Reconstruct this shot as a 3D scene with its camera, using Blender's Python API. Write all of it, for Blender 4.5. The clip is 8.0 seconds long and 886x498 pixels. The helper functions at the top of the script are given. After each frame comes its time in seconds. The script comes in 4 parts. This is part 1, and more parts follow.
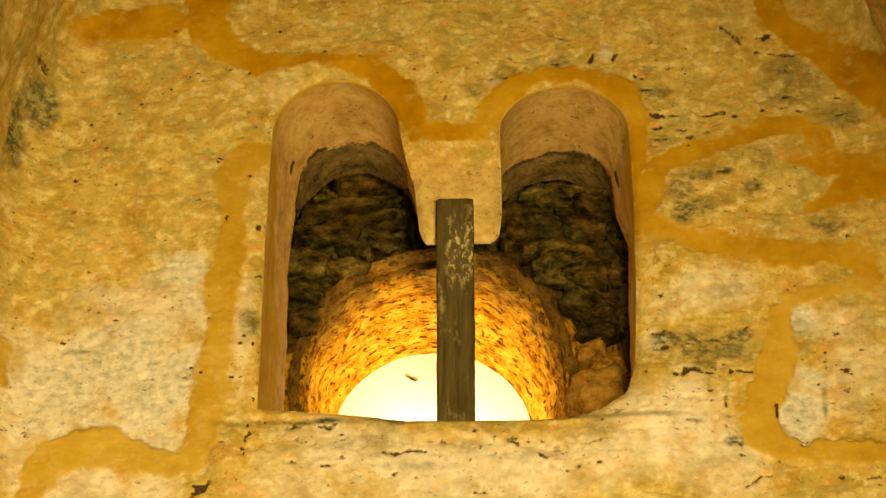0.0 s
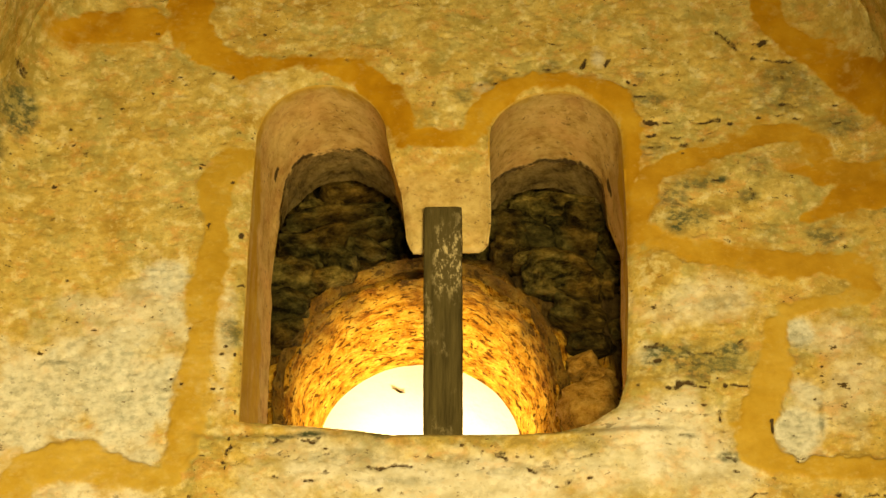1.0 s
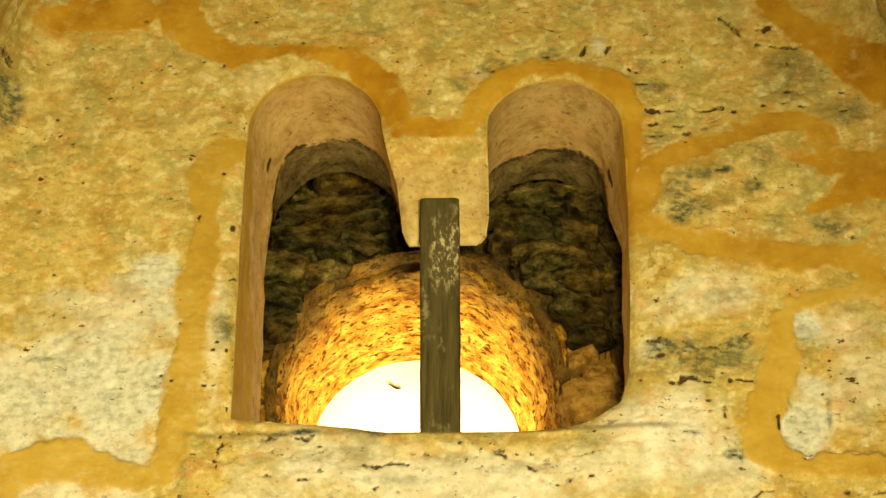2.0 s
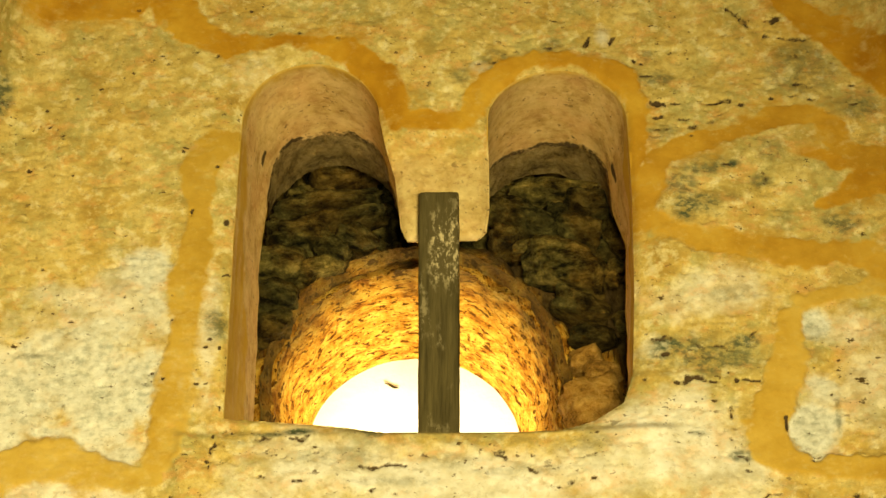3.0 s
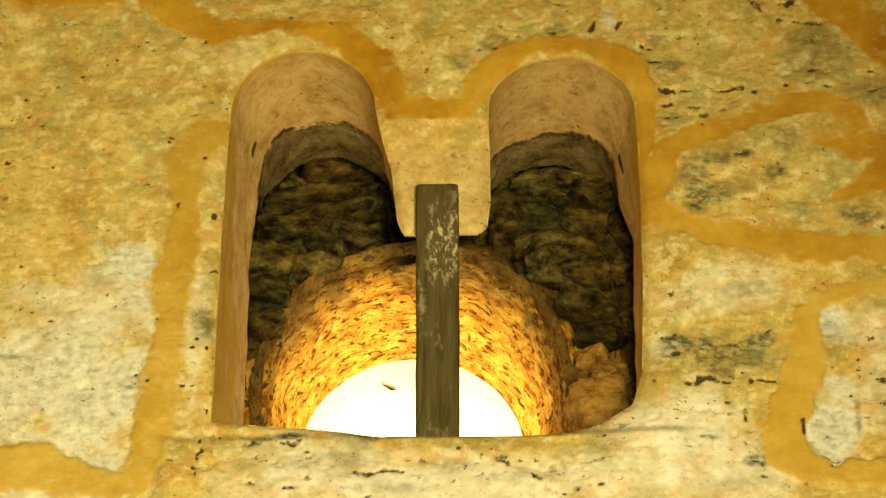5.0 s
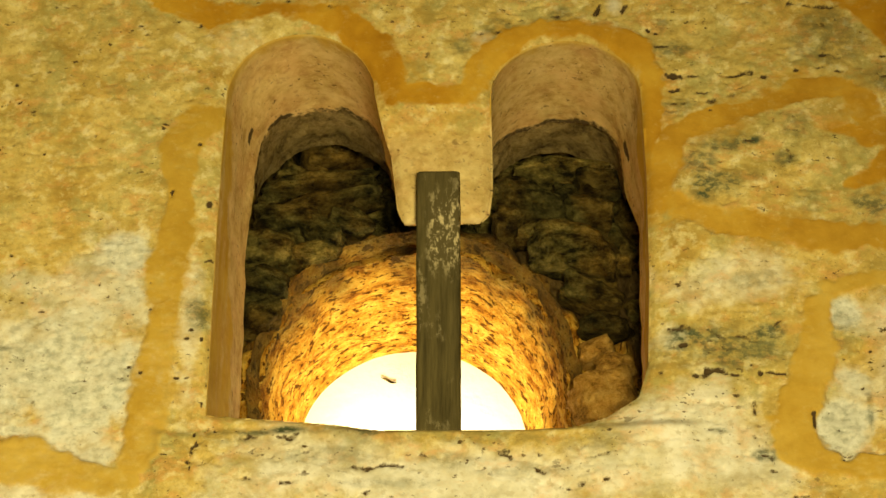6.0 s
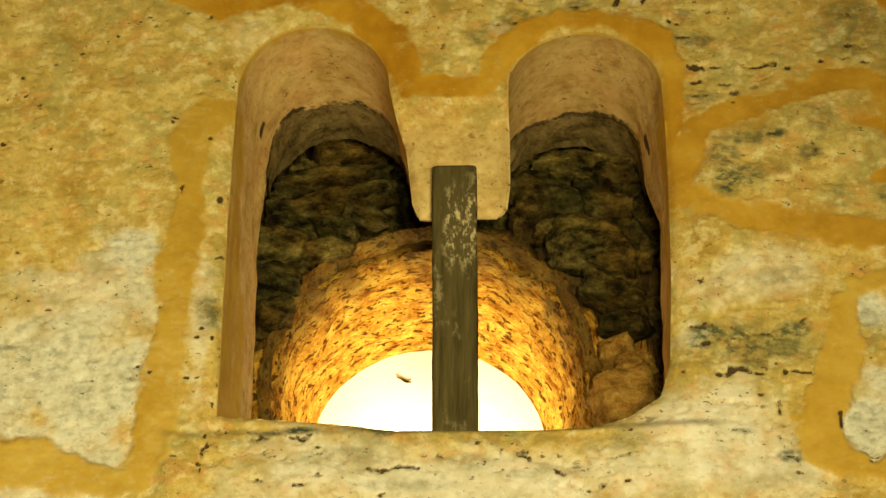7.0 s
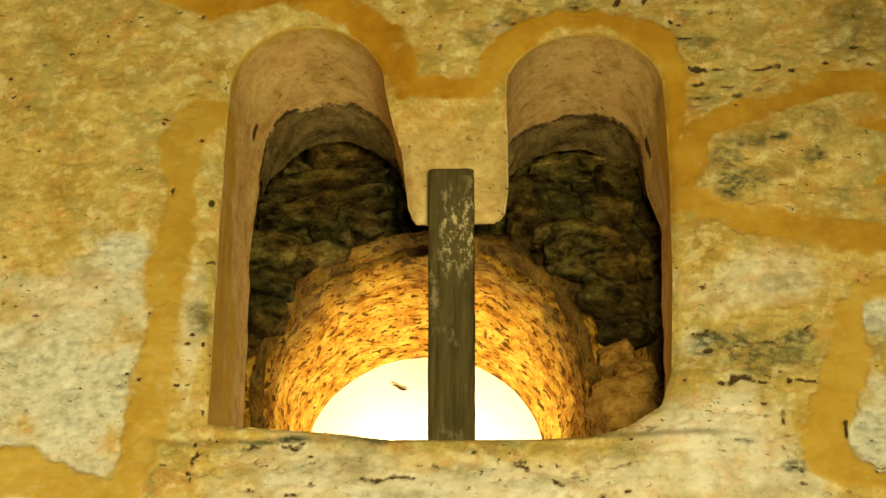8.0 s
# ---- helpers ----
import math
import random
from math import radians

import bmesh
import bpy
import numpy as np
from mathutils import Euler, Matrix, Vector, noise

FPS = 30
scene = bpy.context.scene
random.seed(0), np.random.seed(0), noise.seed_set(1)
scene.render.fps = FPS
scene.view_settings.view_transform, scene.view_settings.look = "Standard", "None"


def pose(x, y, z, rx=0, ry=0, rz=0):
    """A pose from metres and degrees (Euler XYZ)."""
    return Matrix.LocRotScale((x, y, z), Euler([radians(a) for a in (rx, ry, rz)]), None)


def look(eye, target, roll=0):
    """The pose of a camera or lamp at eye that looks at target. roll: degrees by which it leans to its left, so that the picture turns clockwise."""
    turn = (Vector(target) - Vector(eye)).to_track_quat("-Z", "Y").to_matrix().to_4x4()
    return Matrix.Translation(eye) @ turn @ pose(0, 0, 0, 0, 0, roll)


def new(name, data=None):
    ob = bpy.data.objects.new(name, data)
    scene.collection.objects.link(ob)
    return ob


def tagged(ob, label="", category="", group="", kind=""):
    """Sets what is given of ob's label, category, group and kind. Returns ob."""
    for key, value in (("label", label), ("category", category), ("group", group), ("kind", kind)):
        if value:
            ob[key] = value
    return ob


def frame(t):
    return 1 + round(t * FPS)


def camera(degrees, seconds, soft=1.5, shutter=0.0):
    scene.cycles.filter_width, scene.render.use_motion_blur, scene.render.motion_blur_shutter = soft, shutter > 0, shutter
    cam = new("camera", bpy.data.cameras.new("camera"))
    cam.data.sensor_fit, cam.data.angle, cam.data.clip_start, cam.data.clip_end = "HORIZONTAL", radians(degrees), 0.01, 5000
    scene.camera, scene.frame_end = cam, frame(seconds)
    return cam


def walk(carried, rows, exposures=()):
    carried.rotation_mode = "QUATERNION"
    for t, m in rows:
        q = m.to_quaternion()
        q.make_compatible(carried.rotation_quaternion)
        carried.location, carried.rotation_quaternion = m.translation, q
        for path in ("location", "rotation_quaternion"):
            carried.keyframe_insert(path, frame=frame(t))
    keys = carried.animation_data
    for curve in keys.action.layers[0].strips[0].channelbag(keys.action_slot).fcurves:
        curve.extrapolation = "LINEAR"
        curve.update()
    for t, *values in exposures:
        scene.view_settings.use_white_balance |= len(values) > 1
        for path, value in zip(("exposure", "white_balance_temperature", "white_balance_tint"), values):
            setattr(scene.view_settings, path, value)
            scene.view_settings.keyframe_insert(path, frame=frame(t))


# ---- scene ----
cam = camera(15.0, 8.0, soft=1.5)
# the window's middle on the wall's face stands at (0, 0, ZC)
ZC = 5.21
ROWS = [
    (0, 0.2003, -6.2401, 1.5915, 1.897, 30.097, 0.083),
    (0.5, 0.2062, -6.1653, 1.6368, 1.799, 30.072, -0.074),
    (1, 0.2083, -6.0859, 1.6843, 1.675, 30.232, -0.085),
    (1.5, 0.2013, -6.0102, 1.7251, 1.726, 30.260, 0.138),
    (2, 0.2031, -5.9249, 1.7717, 1.716, 30.148, 0.098),
    (3.5, 0.1933, -5.6917, 1.8901, 1.561, 30.194, -0.073),
    (4, 0.1961, -5.6166, 1.9316, 1.660, 30.247, -0.022),
    (4.5, 0.1981, -5.5507, 1.9670, 1.703, 30.234, 0.040),
    (6, 0.1961, -5.3321, 2.0697, 1.739, 30.153, -0.013),
    (6.5, 0.1922, -5.2690, 2.1050, 1.752, 30.130, 0.006),
    (7, 0.1849, -5.1996, 2.1412, 1.970, 30.131, -0.038),
    (7.5, 0.1905, -5.1483, 2.1764, 2.064, 30.117, -0.131),
    (8, 0.1864, -5.0861, 2.2049, 1.909, 30.234, -0.125),
]
walk(cam, [(t, pose(x, y, z, 90 + pitch, roll, yaw)) for t, x, y, z, yaw, pitch, roll in ROWS],
     exposures=[(0, -0.46, 8900, 24), (0.5, -0.41, 8400, 21), (1, -0.34, 7600, 16), (1.5, -0.28, 6800, 11), (2, -0.17, 6500, 9), (3.5, -0.11, 6500, 9), (4, -0.09, 6500, 9), (4.5, -0.14, 6500, 9), (6, -0.34, 6450, 9), (6.5, -0.40, 6450, 9), (8, -0.51, 6450, 9)])

# ---- light ----
world = bpy.data.worlds.new("world")
scene.world = world
world.use_nodes = True
world.node_tree.nodes["Background"].inputs[0].default_value = (0.9, 0.75, 0.5, 1)
world.node_tree.nodes["Background"].inputs[1].default_value = 0.02


def lamp(name, eye, target, power, colour, size, spread=180):
    data = bpy.data.lights.new(name, "AREA")
    data.energy, data.color, data.size, data.spread = power, colour, size, radians(spread)
    ob = new(name, data)
    ob.matrix_world = look(eye, target)
    return ob


# a warm floodlight low in the nave, and a small one set on the floor of the niche behind the sill
spot = bpy.data.lights.new("floodlight", "SPOT")
spot.energy, spot.color, spot.spot_size, spot.spot_blend, spot.shadow_soft_size = 2100, (1.0, 0.842, 0.40), radians(41), 1.0, 0.40
new("floodlight", spot).matrix_world = look((0.55, -5.2, 2.5), (-0.14, 0, ZC - 0.66))
lamp("niche_floodlight", (-0.035, 0.595, ZC - 0.26), (-0.05, 0.83, ZC + 0.02), 6.1, (1.0, 0.84, 0.48), 0.10, 138)


# ---- noise on arrays ----
def lattice(ix, iy, seed):
    h = (ix.astype(np.int64) * 374761393 + iy.astype(np.int64) * 668265263 + seed * 974711) & 0x7FFFFFFF
    h = ((h ^ (h >> 13)) * 1274126177) & 0x7FFFFFFF
    return ((h ^ (h >> 16)) & 0xFFFF) / 32767.5 - 1.0


def grain(x, y, scale, seed=0, octaves=3):
    """Smooth noise, about -1 to 1, whose coarsest lumps are 'scale' metres wide."""
    x, y = np.asarray(x, float), np.asarray(y, float)
    total, amp, norm = 0.0, 1.0, 0.0
    for o in range(octaves):
        px, py = x / scale * 2 ** o + 17.3 * o, y / scale * 2 ** o - 9.1 * o
        ix, iy = np.floor(px), np.floor(py)
        fx, fy = px - ix, py - iy
        fx, fy = fx * fx * (3 - 2 * fx), fy * fy * (3 - 2 * fy)
        a, b = lattice(ix, iy, seed + o), lattice(ix + 1, iy, seed + o)
        c, d = lattice(ix, iy + 1, seed + o), lattice(ix + 1, iy + 1, seed + o)
        total = total + amp * ((a * (1 - fx) + b * fx) * (1 - fy) + (c * (1 - fx) + d * fx) * fy)
        norm += amp
        amp *= 0.55
    return total / norm * 1.4


def step(lo, hi, v):
    s = np.clip((v - lo) / (hi - lo), 0, 1)
    return s * s * (3 - 2 * s)


def to_line(x, z, pts):
    """The distance from each place to a polyline of (x, z, half width), less the half width there."""
    best = np.full(np.shape(x), 9.0)
    for (ax, az, aw), (bx, bz, bw) in zip(pts, pts[1:]):
        dx, dz = bx - ax, bz - az
        s = np.clip(((x - ax) * dx + (z - az) * dz) / (dx * dx + dz * dz), 0, 1)
        best = np.minimum(best, np.hypot(x - ax - s * dx, z - az - s * dz) - (aw + s * (bw - aw)))
    return best


# ---- materials ----
class Nodes:
    """A node material, wired by short calls."""

    def __init__(self, name):
        self.mat = bpy.data.materials.new(name)
        self.mat.use_nodes = True
        self.tree = self.mat.node_tree
        self.bsdf = self.tree.nodes["Principled BSDF"]
        self.place = self.add("ShaderNodeNewGeometry").outputs["Position"]

    def add(self, kind, **given):
        n = self.tree.nodes.new(kind)
        for k, v in given.items():
            n.inputs[k.replace("_", " ")].default_value = v
        return n

    def join(self, a, b):
        self.tree.links.new(a, b)

    def stretched(self, sx, sy, sz, turn=0.0):
        m = self.add("ShaderNodeMapping")
        m.inputs["Scale"].default_value = (sx, sy, sz)
        m.inputs["Rotation"].default_value = (0, radians(turn), 0)
        self.join(self.place, m.inputs["Vector"])
        return m.outputs[0]

    def noise(self, scale, detail=5, rough=0.6, where=None, warp=0.0):
        n = self.add("ShaderNodeTexNoise", Scale=scale, Detail=detail, Roughness=rough, Distortion=warp)
        self.join(where or self.place, n.inputs["Vector"])
        return n.outputs[0]

    def ramp(self, value, *stops):
        n = self.add("ShaderNodeValToRGB")
        n.color_ramp.elements.remove(n.color_ramp.elements[1])
        for i, (at, c) in enumerate(stops):
            e = n.color_ramp.elements[0] if i == 0 else n.color_ramp.elements.new(at)
            e.position = at
            e.color = (*c, 1) if isinstance(c, tuple) else (c, c, c, 1)
        self.join(value, n.inputs[0])
        return n.outputs[0]

    def mix(self, factor, a, b, kind="MIX"):
        n = self.tree.nodes.new("ShaderNodeMix")
        n.data_type, n.blend_type = "RGBA", kind
        for value, socket in ((factor, n.inputs[0]), (a, n.inputs[6]), (b, n.inputs[7])):
            if isinstance(value, (float, int)):
                socket.default_value = value
            elif isinstance(value, tuple):
                socket.default_value = (*value, 1)
            else:
                self.join(value, socket)
        return n.outputs[2]

    def attribute(self, name):
        n = self.tree.nodes.new("ShaderNodeAttribute")
        n.attribute_name = name
        return n.outputs["Fac"]

    def ragged(self, mask, noise, low, high):
        """The mask with its edge broken up by a noise."""
        return self.ramp(self.mix(0.5, mask, noise), (low / 2, 0.0), (high / 2, 1.0))

    def finish(self, colour, rough=0.9, bump=(), strength=0.5, distance=0.004):
        if isinstance(colour, tuple):
            self.bsdf.inputs["Base Color"].default_value = (*colour, 1)
        else:
            self.join(colour, self.bsdf.inputs["Base Color"])
        self.bsdf.inputs["Roughness"].default_value = rough
        self.bsdf.inputs["Specular IOR Level"].default_value = 0.06
        last = None
        for height in bump:
            b = self.add("ShaderNodeBump", Strength=strength, Distance=distance)
            self.join(height, b.inputs["Height"])
            if last:
                self.join(last, b.inputs["Normal"])
            last = b.outputs[0]
        if last:
            self.join(last, self.bsdf.inputs["Normal"])
        return self.mat


def wall_stone():
    n = Nodes("weathered_limestone")
    big, mid, fine = n.noise(3.4, 5, 0.6), n.noise(11, 6, 0.62, n.stretched(1, 1, 1.25, 6), 0.15), n.noise(110, 3, 0.6)
    patch = n.noise(30, 5, 0.62, n.stretched(1, 1, 1.1, -6), 0.15)
    skin = n.noise(62, 4, 0.6, n.stretched(1, 1, 1.2, 5), 0.1)
    base = n.ramp(mid, (0.32, (0.40, 0.26, 0.075)), (0.44, (0.54, 0.38, 0.13)), (0.54, (0.62, 0.46, 0.18)), (0.68, (0.70, 0.56, 0.27)))
    # greenish grey and pinkish blotches, cream where the skin is worn
    base = n.mix(n.ramp(big, (0.44, 0.0), (0.62, 0.7)), base, n.ramp(mid, (0.32, (0.36, 0.32, 0.13)), (0.5, (0.53, 0.45, 0.21)), (0.66, (0.66, 0.57, 0.33))))
    base = n.mix(n.ramp(n.noise(12, 6, 0.66), (0.50, 0.0), (0.61, 0.72)), base, (0.41, 0.38, 0.19))
    base = n.mix(n.ramp(n.noise(15, 6, 0.68, n.stretched(1, 1, 1.5, 5), 0.2), (0.52, 0.0), (0.62, 0.66)), base, (0.64, 0.36, 0.15))
    base = n.mix(n.ramp(patch, (0.53, 0.0), (0.62, 0.62)), base, (0.78, 0.67, 0.40))
    base = n.mix(n.ramp(patch, (0.34, 0.55), (0.45, 0.0)), base, (0.37, 0.27, 0.09))
    base = n.mix(n.ramp(skin, (0.34, 0.45), (0.46, 0.0)), base, (0.36, 0.25, 0.09))
    base = n.mix(n.ramp(skin, (0.56, 0.0), (0.68, 0.40)), base, (0.80, 0.70, 0.42))
    base = n.mix(n.ramp(fine, (0.32, 0.35), (0.46, 0.0)), base, (0.33, 0.23, 0.09))
    base = n.mix(1.0, base, (1.0, 0.985, 0.74), "MULTIPLY")
    chalk = n.ramp(mid, (0.30, (0.50, 0.46, 0.33)), (0.46, (0.69, 0.66, 0.54)), (0.62, (0.83, 0.80, 0.71)))
    chalk = n.mix(n.ramp(n.noise(15, 6, 0.68, n.stretched(1, 1, 1.5, 5), 0.2), (0.52, 0.0), (0.66, 0.6)), chalk, (0.76, 0.56, 0.34))
    chalk = n.mix(n.ramp(skin, (0.36, 0.5), (0.46, 0.0)), chalk, (0.48, 0.42, 0.27))
    chalk = n.mix(n.ramp(patch, (0.57, 0.0), (0.66, 0.5)), chalk, (0.88, 0.82, 0.66))
    pale = n.mix(n.ragged(n.attribute("pale"), patch, 0.55, 1.45), base, chalk)
    slate = n.ramp(skin, (0.34, (0.45, 0.46, 0.38)), (0.48, (0.63, 0.63, 0.54)), (0.66, (0.77, 0.77, 0.69)))
    pale = n.mix(n.ragged(n.attribute("blue"), patch, 0.6, 1.4), pale, slate)
    lichen = n.ramp(n.noise(52, 5, 0.68, n.stretched(1, 1, 1.4, 4)), (0.44, 1.0), (0.58, 0.36))
    grey = n.mix(1.0, n.attribute("grey"), lichen, "MULTIPLY")
    base = n.mix(grey, pale, (0.075, 0.092, 0.050))
    # trowelled ochre mortar: broad soft tones, few grains
    sand = n.noise(6, 5, 0.6)
    mortar = n.ramp(sand, (0.34, (0.36, 0.165, 0.010)), (0.5, (0.50, 0.262, 0.020)), (0.66, (0.60, 0.36, 0.040)))
    mortar = n.mix(n.attribute("tone"), mortar, n.ramp(sand, (0.32, (0.44, 0.275, 0.035)), (0.5, (0.54, 0.36, 0.06)), (0.7, (0.62, 0.44, 0.10))))
    mortar = n.mix(n.ramp(n.noise(26, 5, 0.65), (0.36, 0.22), (0.50, 0.0)), mortar, (0.36, 0.18, 0.015))
    mortar = n.mix(n.ramp(skin, (0.60, 0.0), (0.74, 0.35)), mortar, (0.66, 0.45, 0.11))
    torn = n.noise(40, 4, 0.6, n.stretched(1, 1, 1.3, 7))
    band = n.mix(n.ragged(n.attribute("mortar"), torn, 0.70, 1.25), base, mortar)
    pink = n.ramp(n.noise(20, 6, 0.66), (0.34, (0.38, 0.25, 0.08)), (0.47, (0.56, 0.40, 0.15)), (0.62, (0.67, 0.52, 0.23)))
    pink = n.mix(n.ramp(n.noise(9, 5, 0.6), (0.46, 0.0), (0.62, 0.45)), pink, (0.62, 0.37, 0.15))
    pink = n.mix(n.ramp(skin, (0.34, 0.5), (0.45, 0.0)), pink, (0.38, 0.21, 0.08))
    pink = n.mix(n.ramp(skin, (0.57, 0.0), (0.68, 0.5)), pink, (0.74, 0.57, 0.27))
    pink = n.mix(n.ramp(n.noise(65, 4, 0.6), (0.30, 0.8), (0.35, 0.0)), pink, (0.16, 0.09, 0.035))
    band = n.mix(n.attribute("plaster"), band, pink)
    spare = n.ramp(n.attribute("mortar"), (0.05, 1.0), (0.4, 0.0))
    here = n.ramp(n.noise(7, 3, 0.6), (0.44, 0.15), (0.58, 1.0))
    pits = n.ramp(n.noise(34, 4, 0.62, n.stretched(1, 1, 1.6, 8)), (0.315, 1.0), (0.355, 0.0))
    specks = n.ramp(n.noise(75, 3, 0.6, n.stretched(1, 1, 1.5, -5)), (0.31, 0.85), (0.35, 0.0))
    pits = n.mix(1.0, n.mix(1.0, n.mix(1.0, pits, specks, "LIGHTEN"), spare, "MULTIPLY"), here, "MULTIPLY")
    out = n.mix(pits, band, (0.10, 0.066, 0.028))
    # open holes and cracks, and the reveal's painted line of shade at its rear
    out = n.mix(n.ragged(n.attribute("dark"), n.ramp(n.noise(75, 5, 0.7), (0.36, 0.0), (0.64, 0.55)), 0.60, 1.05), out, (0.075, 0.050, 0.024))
    return n.finish(out, 0.92, (patch, skin, pits), 0.22, 0.005)


def rock():
    n = Nodes("dark_schist")
    flat = n.stretched(1, 1, 1.9, -10)
    a, b, big = n.noise(24, 7, 0.68, flat, 0.1), n.noise(75, 5, 0.65), n.noise(7, 4, 0.6)
    c = n.ramp(a, (0.38, (0.012, 0.012, 0.007)), (0.46, (0.080, 0.072, 0.035)), (0.56, (0.19, 0.165, 0.080)), (0.68, (0.40, 0.34, 0.17)))
    c = n.mix(n.ramp(big, (0.45, 0.0), (0.60, 0.8)), c, n.ramp(a, (0.37, (0.035, 0.019, 0.006)), (0.5, (0.17, 0.105, 0.034)), (0.64, (0.36, 0.235, 0.085))))
    c = n.mix(n.ramp(b, (0.58, 0.0), (0.72, 0.55)), c, (0.24, 0.20, 0.11))
    tone = n.ramp(n.add("ShaderNodeObjectInfo").outputs["Random"], (0.0, (0.36, 0.37, 0.25)), (0.5, (0.66, 0.63, 0.37)), (1.0, (1.05, 0.95, 0.52)))
    c = n.mix(1.0, c, tone, "MULTIPLY")
    # the shade inside the crevices is put into the colour
    c = n.mix(n.attribute("gap"), c, (0.006, 0.006, 0.004))
    return n.finish(c, 0.8, (a, b), 1.0, 0.016)


def tunnel_plaster():
    n = Nodes("rough_lime_render")
    both = n.add("ShaderNodeCombineXYZ")
    n.join(n.attribute("around"), both.inputs[0])
    n.join(n.attribute("along"), both.inputs[1])

    def run(across, scale, detail, rough, warp):
        m = n.add("ShaderNodeMapping")
        m.inputs["Scale"].default_value = (1, across, 1)
        m.inputs["Rotation"].default_value = (0, 0, radians(9))
        n.join(both.outputs[0], m.inputs["Vector"])
        return n.noise(scale, detail, rough, m.outputs[0], warp)

    a, flakes, b = run(1.4, 26, 7, 0.70, 0.1), run(2.0, 44, 4, 0.62, 0.0), n.noise(120, 4, 0.7)
    c = n.ramp(a, (0.36, (0.20, 0.075, 0.010)), (0.46, (0.44, 0.215, 0.032)), (0.56, (0.60, 0.37, 0.075)), (0.70, (0.72, 0.54, 0.18)))
    c = n.mix(n.ramp(flakes, (0.40, 0.92), (0.44, 0.0)), c, (0.065, 0.021, 0.005))
    c = n.mix(n.ramp(flakes, (0.58, 0.0), (0.68, 0.5)), c, (0.76, 0.56, 0.20))
    c = n.mix(n.ramp(run(2.0, 80, 3, 0.6, 0.0), (0.375, 0.9), (0.41, 0.0)), c, (0.075, 0.026, 0.006))
    c = n.mix(n.ramp(b, (0.3, 0.4), (0.42, 0.0)), c, (0.28, 0.13, 0.025))
    c = n.mix(1.0, c, (1.04, 0.96, 0.60), "MULTIPLY")
    # the niche light's fall-off towards the mouth, put into the colour as a dark tone
    shaded_render = n.ramp(n.noise(30, 6, 0.7), (0.3, (0.02, 0.014, 0.006)), (0.65, (0.12, 0.08, 0.03)))
    c = n.mix(n.attribute("mouth_shade"), c, shaded_render)
    # crevice shade, painted over the render as well
    c = n.mix(n.attribute("gap"), c, (0.005, 0.004, 0.002))
    return n.finish(c, 0.9, (a, flakes, b), 0.8, 0.012)


def rock_brown(name, low, middle, high):
    n = Nodes(name)
    a, b = n.noise(22, 8, 0.8, n.stretched(1, 1, 1.6, 20), 0.2), n.noise(80, 5, 0.7)
    c = n.ramp(a, (0.34, low), (0.48, middle), (0.64, high))
    c = n.mix(1.0, c, (1.0, 0.98, 0.72), "MULTIPLY")
    return n.finish(c, 0.85, (a, b), 0.9, 0.012)


def plain_plaster(name, dark, light):
    n = Nodes(name)
    a, b = n.noise(3, 6, 0.65), n.noise(40, 5, 0.6)
    c = n.mix(n.ramp(b, (0.35, 0.0), (0.7, 0.35)), n.ramp(a, (0.3, dark), (0.7, light)), dark)
    return n.finish(c, 0.92, (a, b), 0.4, 0.005)


def old_wood():
    n = Nodes("weathered_oak")
    along = n.stretched(1, 1, 0.07)
    a, b = n.noise(120, 5, 0.6, along), n.noise(24, 5, 0.7)
    c = n.ramp(a, (0.3, (0.05, 0.04, 0.016)), (0.7, (0.125, 0.10, 0.04)))
    c = n.mix(n.attribute("pale"), c, n.ramp(n.noise(80, 6, 0.75, n.stretched(1, 1, 0.5)), (0.50, (0.10, 0.08, 0.035)), (0.6, (0.56, 0.47, 0.27))))
    return n.finish(c, 0.8, (a, b), 0.5, 0.003)


STONE, ROCK, RENDER, WOOD = wall_stone(), rock(), tunnel_plaster(), old_wood()
WHITE = plain_plaster("white_lime_plaster", (0.74, 0.70, 0.60), (0.82, 0.79, 0.70))
BARE = rock_brown("bare_grey_masonry", (0.050, 0.034, 0.016), (0.27, 0.19, 0.095), (0.46, 0.35, 0.19))
# the brown is lightened to look lit by the niche lamp, which hardly reaches it
BROWN = rock_brown("brown_rubble", (0.10, 0.045, 0.011), (0.46, 0.25, 0.066), (0.66, 0.42, 0.15))
NAVE = plain_plaster("nave_plaster", (0.36, 0.28, 0.17), (0.52, 0.43, 0.28))


# ---- building ----
def mesh_object(name, verts, faces, material, parent=None, attributes=None, label="", smooth=True):
    me = bpy.data.meshes.new(name)
    me.from_pydata([tuple(v) for v in verts], [], [tuple(int(i) for i in f) for f in faces])
    me.materials.append(material)
    for key, values in (attributes or {}).items():
        me.attributes.new(key, "FLOAT", "POINT").data.foreach_set("value", np.ascontiguousarray(values, np.float32))
    if smooth:
        me.polygons.foreach_set("use_smooth", [True] * len(me.polygons))
    ob = new(name, me)
    if parent:
        ob.parent = parent
    if label:
        ob["label"] = label
    return ob


def box(name, lo, hi, material, parent=None, label=""):
    (a, b, c), (d, e, f) = lo, hi
    v = [(x, y, z) for x in (a, d) for y in (b, e) for z in (c, f)]
    q = [(0, 1, 3, 2), (4, 6, 7, 5), (0, 4, 5, 1), (2, 3, 7, 6), (0, 2, 6, 4), (1, 5, 7, 3)]
    return mesh_object(name, v, q, material, parent, label=label, smooth=False)


def structure(ob, label, category):
    return tagged(ob, label, category, kind="structure")


